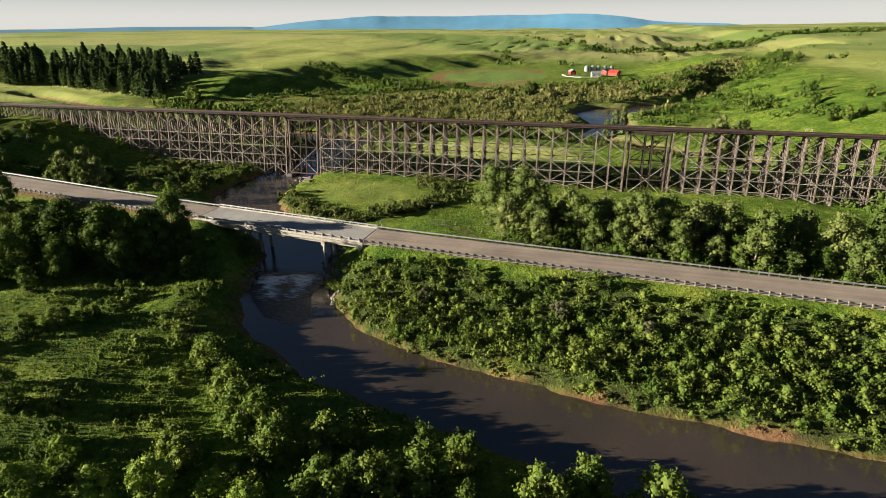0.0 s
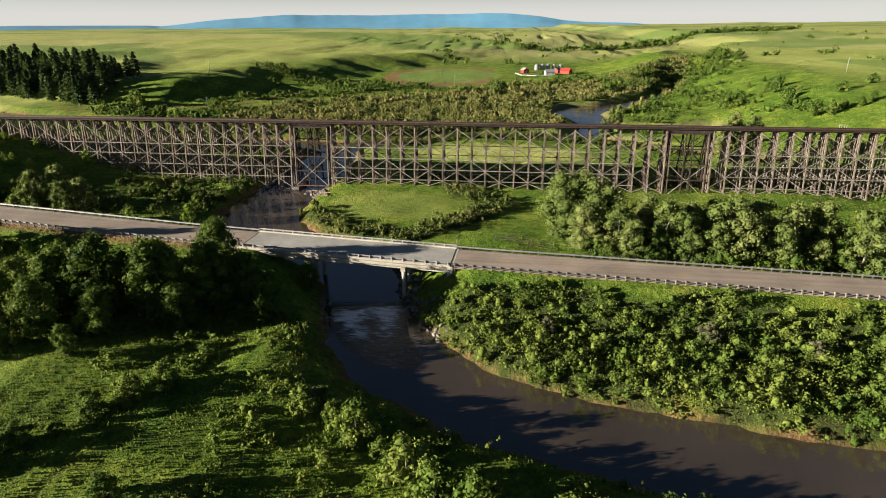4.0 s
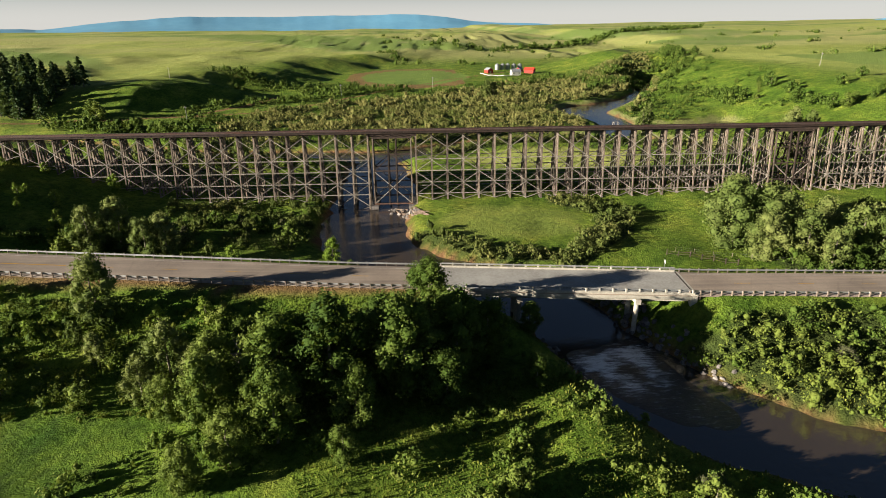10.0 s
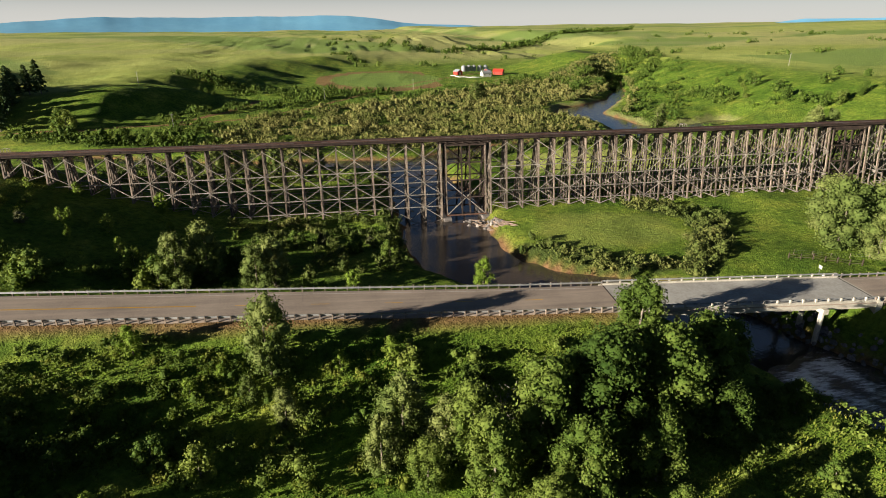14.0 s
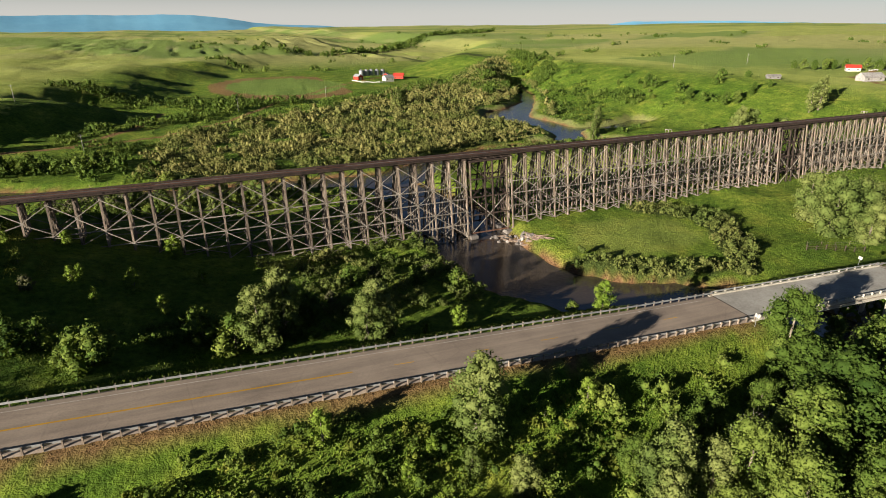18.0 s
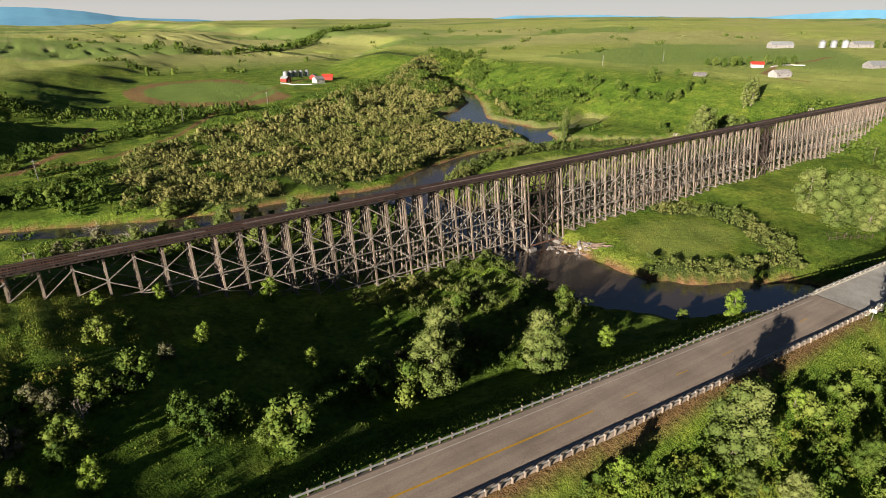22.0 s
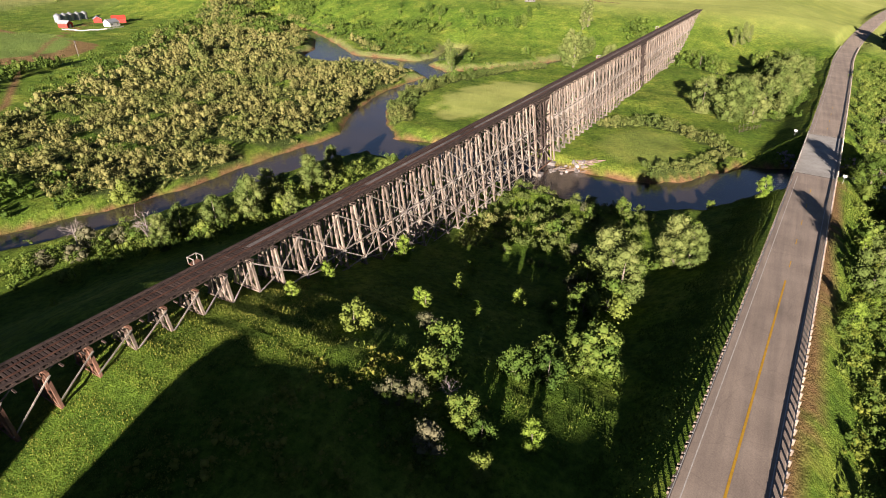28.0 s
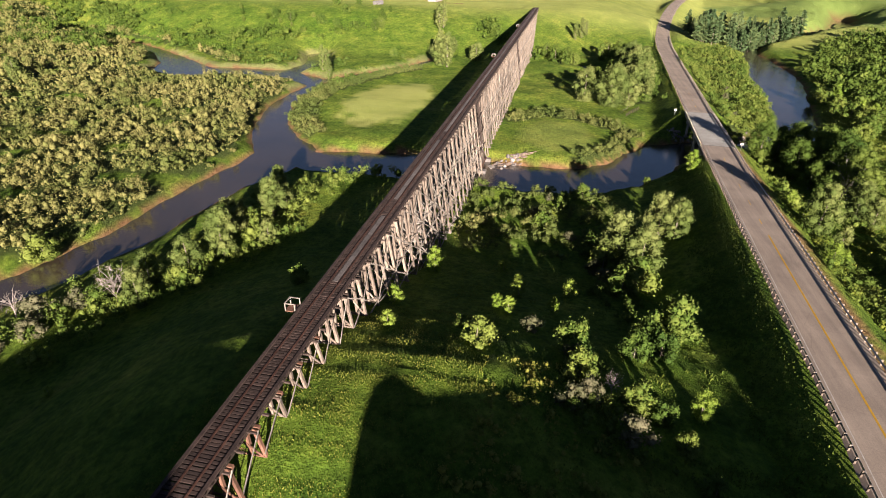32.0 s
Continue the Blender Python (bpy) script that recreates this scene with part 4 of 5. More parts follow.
BUSH = [Kind(broad_tree("shrub", 70 + i, 3.4, 2.6, 1500, 0.26, L_SHRUB, "loose green shrub with uneven leafy stems", 0.02, 16, lobe=(0.2, 0.38)), "shrubs") for i in range(4)]
GREYB = [Kind(broad_tree("grey_shrub", 80 + i, 3.4, 2.1, 800, 0.24, L_GREY, "dusty grey-green shrub with bare twigs", 0.06, 12, bark=M_SNAG), "grey shrubs") for i in range(2)]
PINE = [Kind(pine_tree("pine_tree", 90 + i, 15, "dark green pine tree in a stand"), "pine stand") for i in range(3)]
SNAG = [Kind(dead_tree("dead_tree", 100 + i, 10, "bare bleached dead tree"), "dead trees") for i in range(2)]


def plant(kinds, spots):
    for i, (x, y, s) in enumerate(spots):
        kinds[i % len(kinds)].at(x, y, s)


# grove south of the road
plant(COTTON, [(12, -104, 1.06), (20, -100, 0.95), (16, -89, 0.82), (25, -97, 0.75), (2, -106, 1.0), (-6, -107, 0.95), (-14, -106, 0.88), (6, -113, 0.8), (-4, -115, 0.72), (-13, -112, 0.78), (18, -108, 0.75),
               (-2, -98, 0.7), (8, -97, 0.75), (-12, -98, 0.62), (-20, -109, 0.6), (5, -119.7, 0.5), (-9, -118, 0.5), (-13, -122, 0.48), (34, -86, 0.5), (28, -105, 0.36), (31.5, -104.5, 0.34), (-23, -97, 0.42)])
plant(PALE, [(-39.4, -86.8, 0.93), (-22, -102, 0.86), (-25, -105, 0.62), (-37, -94, 0.48), (-17, -104, 0.75), (-42, -90, 0.5)])
# riverside trees north of the road
plant(ROUND, [(92, -48, 1.4), (95, -56, 0.95), (100, -50, 0.95), (109, -54, 0.95), (165, 44, 0.95), (172, 46, 0.85)])
plant(BANKTREE, [(97, -37, 1.1), (114, -60, 1.05), (120, -57, 1.0), (127, -62, 1.1), (134, -60, 1.05), (141, -63, 1.1), (148, -60, 1.0), (156, -64, 1.05), (163, -61, 1.0), (171, -65, 1.0), (179, -63, 1.0), (187, -66, 0.95),
             (195, -64, 0.95), (105, -65, 0.75), (103, -59, 0.95), (111, -52, 0.9), (117, -63, 0.9), (124, -65, 0.85), (130, -66, 0.9), (137, -68, 0.8), (144, -56, 0.95), (153, -70, 0.8), (166, -56, 0.95), (174, -70, 0.85), (183, -58, 0.9), (191, -72, 0.8), (131, -53, 0.9), (118, -66, 0.6), (145, -68, 0.6), (160, -70, 0.6)])
plant(ROUND, [(200, 50, 0.85), (208, 46, 0.8), (184, 27, 0.6)])
plant(MID, [(203, -20, 0.8), (196, -27, 0.8), (210, -14, 0.75), (188, -55, 0.8), (200, -32, 0.7), (132, -38, 0.7), (138, -43, 0.7), (112, -63, 0.7), (138, -55, 0.75), (150, -67, 0.7), (167, -68, 0.7), (122, -50, 0.8), (152, -52, 0.8), (200, -68, 0.8), (212, -62, 0.85), (206, -48, 0.85), (196, -54, 0.75), (222, -70, 0.8), (232, -60, 0.8), (176, -55, 0.8), (216, -52, 0.8)])
plant(POPLAR, [(160, 40, 1.0), (165, 45, 1.15), (170, 42, 1.05), (174, 47, 0.9), (127, 100, 0.75), (131, 104, 0.7), (123, 97, 0.6), (255, -35, 0.7), (260, -38, 0.6), (250, -31, 0.6), (238, 62, 0.9), (242, 60, 0.95), (246, 64, 0.85)])
plant(PALE, [(-71, 42, 0.95), (-62, 45, 0.85), (-65, 34, 0.8), (-51, 40, 0.85), (-85, 50, 0.7), (-56, 46, 0.75), (-92, 47, 0.7), (-79, 45, 0.8), (-44, 40, 0.8), (-36, 46, 0.7), (-46, 44, 0.55), (-30, 48, 0.5), (-57, -43, 1.05), (-62, -47, 1.1), (-45, -56, 1.2), (-42, -53, 0.95), (67, 240, 1.0), (63, 236, 0.8), (72, 243, 0.8), (-90, 50, 0.5)])
plant(SMALL, [(-27, -55, 0.85), (-3, -66, 1.1), (-75, -7, 1.0), (-95, -5, 0.75), (-82, -24, 0.75), (-77, -33, 0.7), (-91, -21, 0.55), (-88, -30, 0.5), (-70, -20, 0.6), (-118, 42, 0.4), (-110, 50, 0.6), (-110, -49, 0.8), (-105, -7, 0.6), (-92, -23, 0.55), (46, -110, 0.35), (-33, -53, 0.6),
              (-58.6, -82.5, 0.85), (-50, -89, 0.6), (-29.6, -87.2, 0.75), (-22, -86.5, 0.7), (-46, -87, 0.5), (-56, -108, 0.8)])
plant(BUSH, [(-1, -55, 0.7), (-97, -46, 1.3), (-99, -42, 1.35), (-94, -44, 1.45), (-90, -49, 1.35), (-86.8, -49.5, 1.5), (-103, -33, 1.2), (-106, -20, 0.8), (-116, -33, 0.8), (-113, -44, 0.7), (-117, -46, 0.6), (-123, -48, 0.6), (-74, -38, 1.2), (-60, -40, 1.3), (-52, -38, 1.2), (-108, -34, 0.9), (-101, -17, 0.8), (-106, 2, 0.6), (-71, -43, 1.4), (-66, -46, 1.4), (-55, -20, 0.9), (-40, -26, 1.0), (-26, -31, 1.0),
             (-18, -36, 0.9), (-42, -14, 0.8), (-112, -41, 0.9), (-90, 14, 0.8), (-78, 83, 1.2), (-88, 92, 1.2), (-72, -94, 0.9), (-80, -98, 1.1), (-88, -96, 1.0), (-96, -102, 1.1), (-70, -104, 1.2),
             (-78, -110, 1.2), (-104, -98, 1.0), (-112, -104, 1.1), (-122, -100, 1.0), (-132, -106, 1.2), (-92, -112, 1.3), (-106, -114, 1.3), (-52, -100, 0.9), (-46, -103, 1.0)])
plant(GREYB, [(-118, -40, 1.15), (-115, -33, 1.0), (-113, -35, 0.8), (-105, -33, 0.9), (-98, -27, 0.7), (-66, -40, 1.0), (-62, -38, 0.9), (-46, -33, 0.8), (-34, -24, 0.8), (-22, -27, 0.7), (-100, 62, 1.4), (-105, 59, 1.2), (-95, 58, 1.1), (-110, 62, 1.2), (-90, 54, 1.0), (84, -98, 0.9), (112, -100, 1.0), (128, -104, 1.0), (48, -125, 0.8), (70, -140, 0.9)])
plant(SNAG, [(-92, 52, 0.9), (-101, 66, 0.6), (-110, -38, 0.4), (-10, -103.2, 1.3), (-5.5, -105.3, 1.2), (-18, -101, 0.9)])
plant(MID, [(-62, -101, 0.32), (-70, -103, 0.34), (-54, -107, 0.3), (-76, -110, 0.42), (-66, -114, 0.42), (-84, -104, 0.36)])
# meadow and brush south of the river bend
plant(BUSH, [(16, -136, 0.85), (19, -133, 0.8), (22, -129, 0.85), (25, -125, 0.8), (27, -121, 0.75), (13, -139, 0.85), (17, -131, 0.75), (20, -127, 0.7), (24, -119, 0.7), (27, -116, 0.65), (8, -145, 0.9), (10, -142, 0.9), (49, -124, 1.04), (47, -127, 0.91), (52, -128, 0.78), (56, -131, 1.17), (60, -134, 1.17), (64, -137, 1.30),
             (68, -141, 1.43), (73, -143, 1.43), (62, -148, 1.2), (66, -152, 1.2), (77, -147, 1.30), (83, -144, 1.17), (88, -147, 1.30), (87, -153, 1.43), (93, -150, 1.43), (98, -147, 1.30), (104, -149, 1.43), (113, -147, 1.30), (118, -144, 1.30), (127, -143, 1.43), (42, -148, 0.95),
             (36, -150, 0.9), (30, -146, 0.8), (48, -154, 1.05), (54, -158, 1.1), (96, -140, 0.91), (102, -142, 1.04)])
plant(FORE, [(45, -163, 0.7), (52, -163, 0.8), (60, -160, 1.0), (67, -158, 1.1), (74, -156, 0.9), (80, -158, 1.0), (112, -156, 0.9), (128, -152, 0.9), (90, -158, 0.9), (102, -157, 0.8), (144, -158, 0.9), (52, -156, 0.8)])
# pines
for _ in range(230):
    px = PR.uniform(-440, -197)
    foot = np.interp(px, [-440, -386, -338, -254, -200], [198, 195, 203, 178, 158])
    plant([PR.choice(PINE)], [(px, foot + 2 + 52 * PR.random() ** 1.3, PR.uniform(0.75, 1.25))])
plant(PINE, [(float(np.interp(i, [0, 18, 36, 54, 70], [282, 276, 295, 316, 340])) + abs(PR.gauss(0, 16)), -114 - 1.25 * i + PR.uniform(-4, 4), PR.uniform(0.8, 1.25)) for i in range(72)])
plant(FARTREE, [(224, 104, 0.65), (229, 101, 0.6), (236, 105, 0.65), (243, 103, 0.65), (250, 107, 0.65), (258, 103, 0.6)])


# ---- thickets ----
def spots(x0, x1, y0, y1, gap, keep, seed):
    """Jittered plan points of a region where keep(x, y) holds."""
    rs = np.random.RandomState(seed)
    X, Y = np.meshgrid(np.arange(x0, x1, gap), np.arange(y0, y1, gap))
    X, Y = X.ravel() + rs.uniform(-0.5, 0.5, X.size) * gap, Y.ravel() + rs.uniform(-0.5, 0.5, Y.size) * gap
    ok = keep(X, Y)
    return X[ok], Y[ok]


def thicket(name, xy, height, width, quads, size, leaf, label, seed):
    rs = np.random.RandomState(seed)
    x, y = xy
    n, k = len(x), 6
    s = rs.uniform(0.4, 1.0, n) + 0.5 * (rs.uniform(0, 1, n) > 0.75)
    z = land(x, y)
    cx = np.repeat(x, k) + rs.normal(size=n * k) * width * 0.45
    cy = np.repeat(y, k) + rs.normal(size=n * k) * width * 0.45
    cz = np.repeat(z, k) + np.repeat(s, k) * height * rs.uniform(0.2, 0.85, n * k)
    at, rad = np.stack([cx, cy, cz], -1), np.repeat(s, k) * width * rs.uniform(0.32, 0.6, n * k)
    v, f = joined(leaf_cloud(rs, at, rad, int(n * quads), size, 1.0, 0.35), leaf_mass(rs, at[::3], rad[::3], 0.6, 1.15))
    tagged(new(name, array_mesh(name, v, f, leaf, True)), label, "shrubs", kind="stuff")


def water_gap(x, y):
    return np.minimum(np.minimum(to_line(x, y, RIVER), to_line(x, y, NORTH_ARM)), np.minimum(np.minimum(to_line(x, y, SIDE_ARM), to_line(x, y, EAST_POOL)), to_line(x, y, SLOUGH)))


def off_track(x, y):
    return to_line(x, y, [(-215, 150, 2), (-160, 160, 2), (-120, 168, 2), (-85, 178, 2), (-50, 210, 2), (0, 300, 2), (60, 380, 2), (120, 440, 2)])


def plain(x, y):
    edge = np.interp(y, [60, 90, 120, 150, 164, 188, 211, 248, 292, 328, 360, 420], [-84, -88, -86, -82, -76, -62, -33, 15, 65, 101, 150, 240]) + 9 * wave(x, y, 45, 31)
    side = np.interp(y, [60, 110, 170, 260, 330, 420], [90, 118, 150, 200, 230, 260])
    north = y > np.interp(x, [-300, -130, -87, -48, -10, 20, 60, 104], [175, 108, 86, 79, 77, 88, 102, 104])
    return north & (x > edge) & (x < side) & (water_gap(x, y) > 2.2 + 3.0 * (y > 110) + 5.0 * (x > 88) * (y > 88) * (y < 225)) & (wave(x, y, 24, 33) + 0.5 * wave(x, y, 60, 34) > -0.62) & (off_track(x, y) > 4)


thicket("willow_thicket", spots(-190, 210, 60, 190, 3.2, plain, 1), 2.9, 2.1, 88, 0.44, L_WILLOW, "olive green willow thicket over the flood plain", 2)
def plain_edge(x, y):
    edge = np.interp(y, [60, 90, 120, 150, 164, 188, 211, 248, 292, 328, 360, 420], [-70, -80, -96, -100, -84, -55, -18, 30, 80, 115, 160, 250])
    side = np.interp(y, [60, 110, 170, 260, 330, 420], [90, 118, 150, 200, 230, 260])
    out = np.maximum(edge - x, x - side)
    return (out > -8) & (out < 46) & (y > 78) & (wave(x, y, 19, 35) + 0.5 * wave(x, y, 7, 36) > 0.0 + out * 0.009 + 0.35 * (x < -50)) & (water_gap(x, y) > 3) & (off_track(x, y) > 4)


thicket("scattered_willows", spots(-140, 270, 78, 400, 3.6, plain_edge, 37), 2.2, 1.9, 55, 0.52, L_SHRUB, "scattered willow bushes at the edge of the flood plain", 38)
thicket("willow_thicket", spots(-120, 260, 190, 420, 5.2, plain, 3), 3.2, 3.0, 52, 0.9, L_WILLOW, "olive green willow thicket on the far flood plain", 4)


def bank_brush(x, y):
    d = road_y(x) - y
    return (water_gap(x, y) > 0.5) & (d > 9 + 3.5 * wave(x, y, 30, 41)) & (x > 56) & (y > -150) & (d < 70) & (wave(x, y, 9, 42) > -1.1) & (to_line(x, y, RIVER[12:22]) < 45) & (y > np.interp(x, [60, 120, 200, 280], [-112, -122, -136, -140]))


thicket("bank_thicket", spots(56, 285, -150, -86, 2.2, bank_brush, 5), 2.2, 1.6, 120, 0.35, L_SHRUB, "dense green brush on the bank between road and river", 6)


def south_brush(x, y):
    return (water_gap(x, y) > 2.5) & (y < -118) & (wave(x, y, 16, 45) > 0.05) & (x > 36) & (to_line(x, y, [(30, -120, 5), (20, -150, 5)]) > 0)


thicket("weed_thicket", spots(36, 190, -172, -118, 2.6, south_brush, 7), 1.2, 1.4, 90, 0.34, L_SHRUB, "leafy green weeds and brush in the meadow", 8)


def island_band(x, y):
    d = to_line(x, y, [(58, -9, 4), (72, -20, 5), (66, -36, 5), (54, -50, 4), (48, -56, 3)])
    e = to_line(x, y, [(17, -35, 2.5), (26, -44, 3), (36, -49, 3), (46, -52, 2)])
    f = to_line(x, y, [(24, 62, 4), (38, 74, 6), (60, 82, 7), (88, 84, 6), (112, 76, 5), (150, 56, 4)])
    return ((d < 0) | (e < 0) | (f < 0)) & (water_gap(x, y) > 0.8)


def road_row(x, y):
    d = y - road_y(x)
    return (d > 10) & (d < 22 + 5 * wave(x, y, 26, 64)) & (x > 96) & (x < 240) & (wave(x, y, 13, 65) > -0.55)


def under_trestle(x, y):
    return (y > 1) & (y < 9 + 3 * wave(x, y, 14, 68)) & (x > 44) & (x < 235) & (wave(x, y, 9, 69) > -0.5) & (water_gap(x, y) > 1)


thicket("trestle_brush", spots(44, 235, 0, 14, 2.5, under_trestle, 39), 2.0, 1.6, 110, 0.42, L_SHRUB, "dark green brush in the shade behind the trestle", 40)
thicket("roadside_thicket", spots(96, 240, -86, -40, 2.8, road_row, 31), 3.6, 2.2, 150, 0.42, L_COTTON, "dense dark brush under the row of roadside trees", 32)


thicket("island_thicket", spots(10, 160, -62, 95, 1.9, island_band, 9), 2.0, 1.4, 78, 0.4, L_WILLOW, "olive willow brush curving round the small meadow", 10)


def east_bank(x, y):
    a = (x > -58) & (x < -10) & (y > -44) & (y < -6) & (water_gap(x, y) > 1.0) & (wave(x, y, 12, 51) > -0.1)
    return a


def south_bank(x, y):
    b = to_line(x, y, [(-112, 62, 8), (-84, 46, 10), (-60, 40, 10), (-40, 44, 8), (-20, 34, 6), (-16, 20, 3)]) < 0
    return b & (water_gap(x, y) > 1) & (wave(x, y, 9, 52) > -0.15)


thicket("north_bank_thicket", spots(-120, -8, 10, 80, 2.6, south_bank, 35), 3.4, 2.0, 170, 0.36, L_SHRUB, "tall green and olive brush along the north river bank", 36)


thicket("riverside_thicket", spots(-110, -8, -48, 75, 2.3, east_bank, 11), 2.0, 1.4, 130, 0.34, L_WILLOW, "green and brown brush along the river bank", 12)


def grove_floor(x, y):
    return (y < -86) & (y > -135) & (x < 40) & ((x > -28) | (x < -66)) & ((y > -122) | (x < -66)) & (wave(x, y, 18, 55) > 0.0) & (np.abs(y - road_y(x)) > 11) & (water_gap(x, y) > 4)


thicket("undergrowth", spots(-150, 42, -135, -84, 3.0, grove_floor, 13), 1.8, 1.6, 110, 0.38, L_SHRUB, "dense green undergrowth below the grove", 14)


def far_trees(x, y):
    belts = to_line(x, y, [(110, 314, 8), (141, 345, 12), (170, 330, 14), (200, 350, 12), (228, 356, 10), (275, 396, 10), (300, 480, 8)])
    belts = np.minimum(belts, to_line(x, y, [(150, 262, 9), (166, 300, 12), (196, 299, 10), (229, 298, 8), (288, 398, 8)]))
    belts = np.minimum(belts, to_line(x, y, [(197, 232, 5), (203, 205, 8), (210, 180, 8), (205, 156, 6)]))
    belts = np.minimum(belts, to_line(x, y, [(206, 136, 4), (217, 126, 5), (226, 116, 4)]))
    belts = np.minimum(belts, to_line(x, y, [(-136, 310, 10), (-98, 300, 10), (-62, 290, 12), (-23, 290, 10), (10, 275, 6)]))
    belts = np.minimum(belts, to_line(x, y, [(-112, 198, 8), (-77, 223, 9), (-40, 262, 9), (0, 284, 7)]))
    belts = np.minimum(belts, to_line(x, y, [(-180, 142, 7), (-136, 122, 8), (-103, 114, 7), (-86, 106, 5)]))
    belts = np.minimum(belts, to_line(x, y, [(196, -8, 5), (215, 5, 6), (240, 28, 7), (258, 28, 7)]))
    belts = np.minimum(belts, to_line(x, y, [(44, 890, 12), (120, 858, 14), (182, 860, 14), (290, 934, 18), (470, 1203, 20), (640, 1347, 22), (842, 1536, 24)]))
    belts = np.minimum(belts, to_line(x, y, [(110, -170, 18), (200, -185, 25), (300, -235, 25)]))
    return (belts < 0) & (wave(x, y, 20, 61) > -0.6)


thicket("far_trees", spots(-180, 330, -260, 520, 4.6, far_trees, 15), 5.0, 3.2, 46, 0.95, L_COTTON, "dark belt of trees along the creek and draws", 16)


def hollow(x, y):
    r = np.hypot(x, y - 200)
    return (r > 330) & (np.abs(wave(x, y, 210, 44)) < 0.1) & (wave(x, y, 90, 67) > 0.45) & (x > -60) & (np.abs(y - road_y(x)) > 20)


def draw_brush(x, y):
    d = np.minimum(to_line(x, y, [(-145, 86, 4), (-118, 88, 5), (-100, 82, 4)]), to_line(x, y, [(-134, 118, 5), (-112, 136, 7), (-94, 152, 6)]))
    d = np.minimum(d, to_line(x, y, [(-128, 190, 5), (-114, 164, 6), (-100, 168, 5)]))
    return (d + 4 * wave(x, y, 16, 91) < 0) & (water_gap(x, y) > 2) & (off_track(x, y) > 3)


thicket("draw_brush", spots(-155, -84, 76, 200, 3.0, draw_brush, 43), 3.0, 2.0, 110, 0.45, L_COTTON, "dark brush clumps in the grass north of the river", 44)
thicket("distant_brush", spots(-500, 900, 330, 1500, 11, hollow, 33), 4.0, 5.0, 40, 1.6, L_COTTON, "dark brush in the hollows of the open country", 34)
thicket("distant_woods", spots(20, 900, 820, 1600, 13, far_trees, 17), 8, 7, 40, 3.0, L_COTTON, "distant dark woods along the valley", 18)
plant(FARTREE, [(214, 154, 0.5), (228, 146, 0.5), (229, 177, 0.5), (236, 190, 0.55), (231, 207, 0.5), (243, 214, 0.5), (255, 222, 0.45), (222, 165, 0.45), (188, 184, 0.5), (178, 180, 0.5), (166, 178, 0.45), (196, 196, 0.5), (-123, 286, 0.6), (-118, 281, 0.5)])
plant(BUSH, [(214, 152, 1.3), (228, 145, 1.5), (224, 132, 1.3), (249, 134, 1.2), (177, 71, 1.2), (232, 170, 1.6), (240, 186, 1.6), (272, 151, 1.1), (238, 155, 1.5), (277, 134, 1.0), (183, 79, 1.2), (-127, 122, 1.4), (-116, 116, 1.3), (-107, 120, 1.4), (-170, 165, 2.2), (-166, 160, 2.0)])


# the ground takes a darker olive wherever these thickets stand
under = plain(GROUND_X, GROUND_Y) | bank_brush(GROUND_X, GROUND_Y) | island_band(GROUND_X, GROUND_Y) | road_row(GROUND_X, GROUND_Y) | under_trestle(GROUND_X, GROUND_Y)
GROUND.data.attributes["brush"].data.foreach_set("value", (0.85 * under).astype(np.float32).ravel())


# ---- grass ----
def tufts(name, xy, height, leaf, label, seed):
    rs = np.random.RandomState(seed)
    x, y = xy
    n = len(x)
    z = land(x, y)
    p = np.stack([x, y, z - 0.05], -1)
    a = rs.uniform(0, 6.28, n)
    s = height * rs.uniform(0.5, 1.5, n)
    w = np.stack([np.cos(a), np.sin(a), np.zeros(n)], -1) * (s * 0.32)[:, None]
    up = np.stack([rs.normal(size=n) * 0.25, rs.normal(size=n) * 0.25, np.ones(n)], -1) * s[:, None]
    v = np.stack([p - w, p + w, p + w * 0.35 + up, p - w * 0.5 + up * 0.85], 1).reshape(-1, 3)
    tagged(new(name, array_mesh(name, v, np.arange(n * 4).reshape(-1, 4), leaf)), label, "grass", kind="stuff")


def spur_grass(x, y):
    return (np.abs(y - road_y(x)) > 7.6) & (water_gap(x, y) > 2)


tufts("tall_grass", spots(-160, -96, -22, 8, 0.26, spur_grass, 21), 0.17, L_WEED, "tall green grass on the slope by the trestle", 22)
def spur_weeds(x, y):
    return (wave(x, y, 11, 73) + 0.6 * wave(x, y, 4, 74) > -0.1) & (np.abs(y - road_y(x)) > 9) & (y < -12 + 0.1 * (x + 110))


tufts("spur_weeds", spots(-140, -62, -64, -12, 0.42, spur_weeds, 45), 0.24, L_GRASS, "dark green weeds and tall grass on the shaded slope", 46)


def gully(x, y):
    d = np.minimum(to_line(x, y, [(-92, -43, 2), (-80, -42, 3), (-66, -42, 4), (-50, -44, 4), (-38, -50, 3)]), to_line(x, y, [(-121, -44, 2.5), (-116, -35, 3), (-107, -33, 2)]))
    return d + 2.5 * wave(x, y, 9, 93) < 0


thicket("gully_brush", spots(-126, -34, -56, -28, 2.2, gully, 47), 1.3, 1.3, 90, 0.3, L_COTTON, "low dark brush in the shaded gully on the slope", 48)
tufts("verge_grass", spots(-150, 20, -100, -82, 0.4, spur_grass, 23), 0.3, L_GRASS, "tall roadside grass and weeds", 24)


def weed_strip(x, y):
    d = road_y(x) - y
    return (d > 10) & (d < 34) & (wave(x, y, 15, 75) > -0.25) & (wave(x, y, 5, 76) > -0.5)


def north_verge(x, y):
    d = y - road_y(x)
    return (d > 6.5) & (d < 15 + 3 * wave(x, y, 12, 77)) & (x < 12)


def road_brush(x, y):
    d = road_y(x) - y
    return (d > 7.8) & (d < 32) & (wave(x, y, 12, 78) > -0.2)


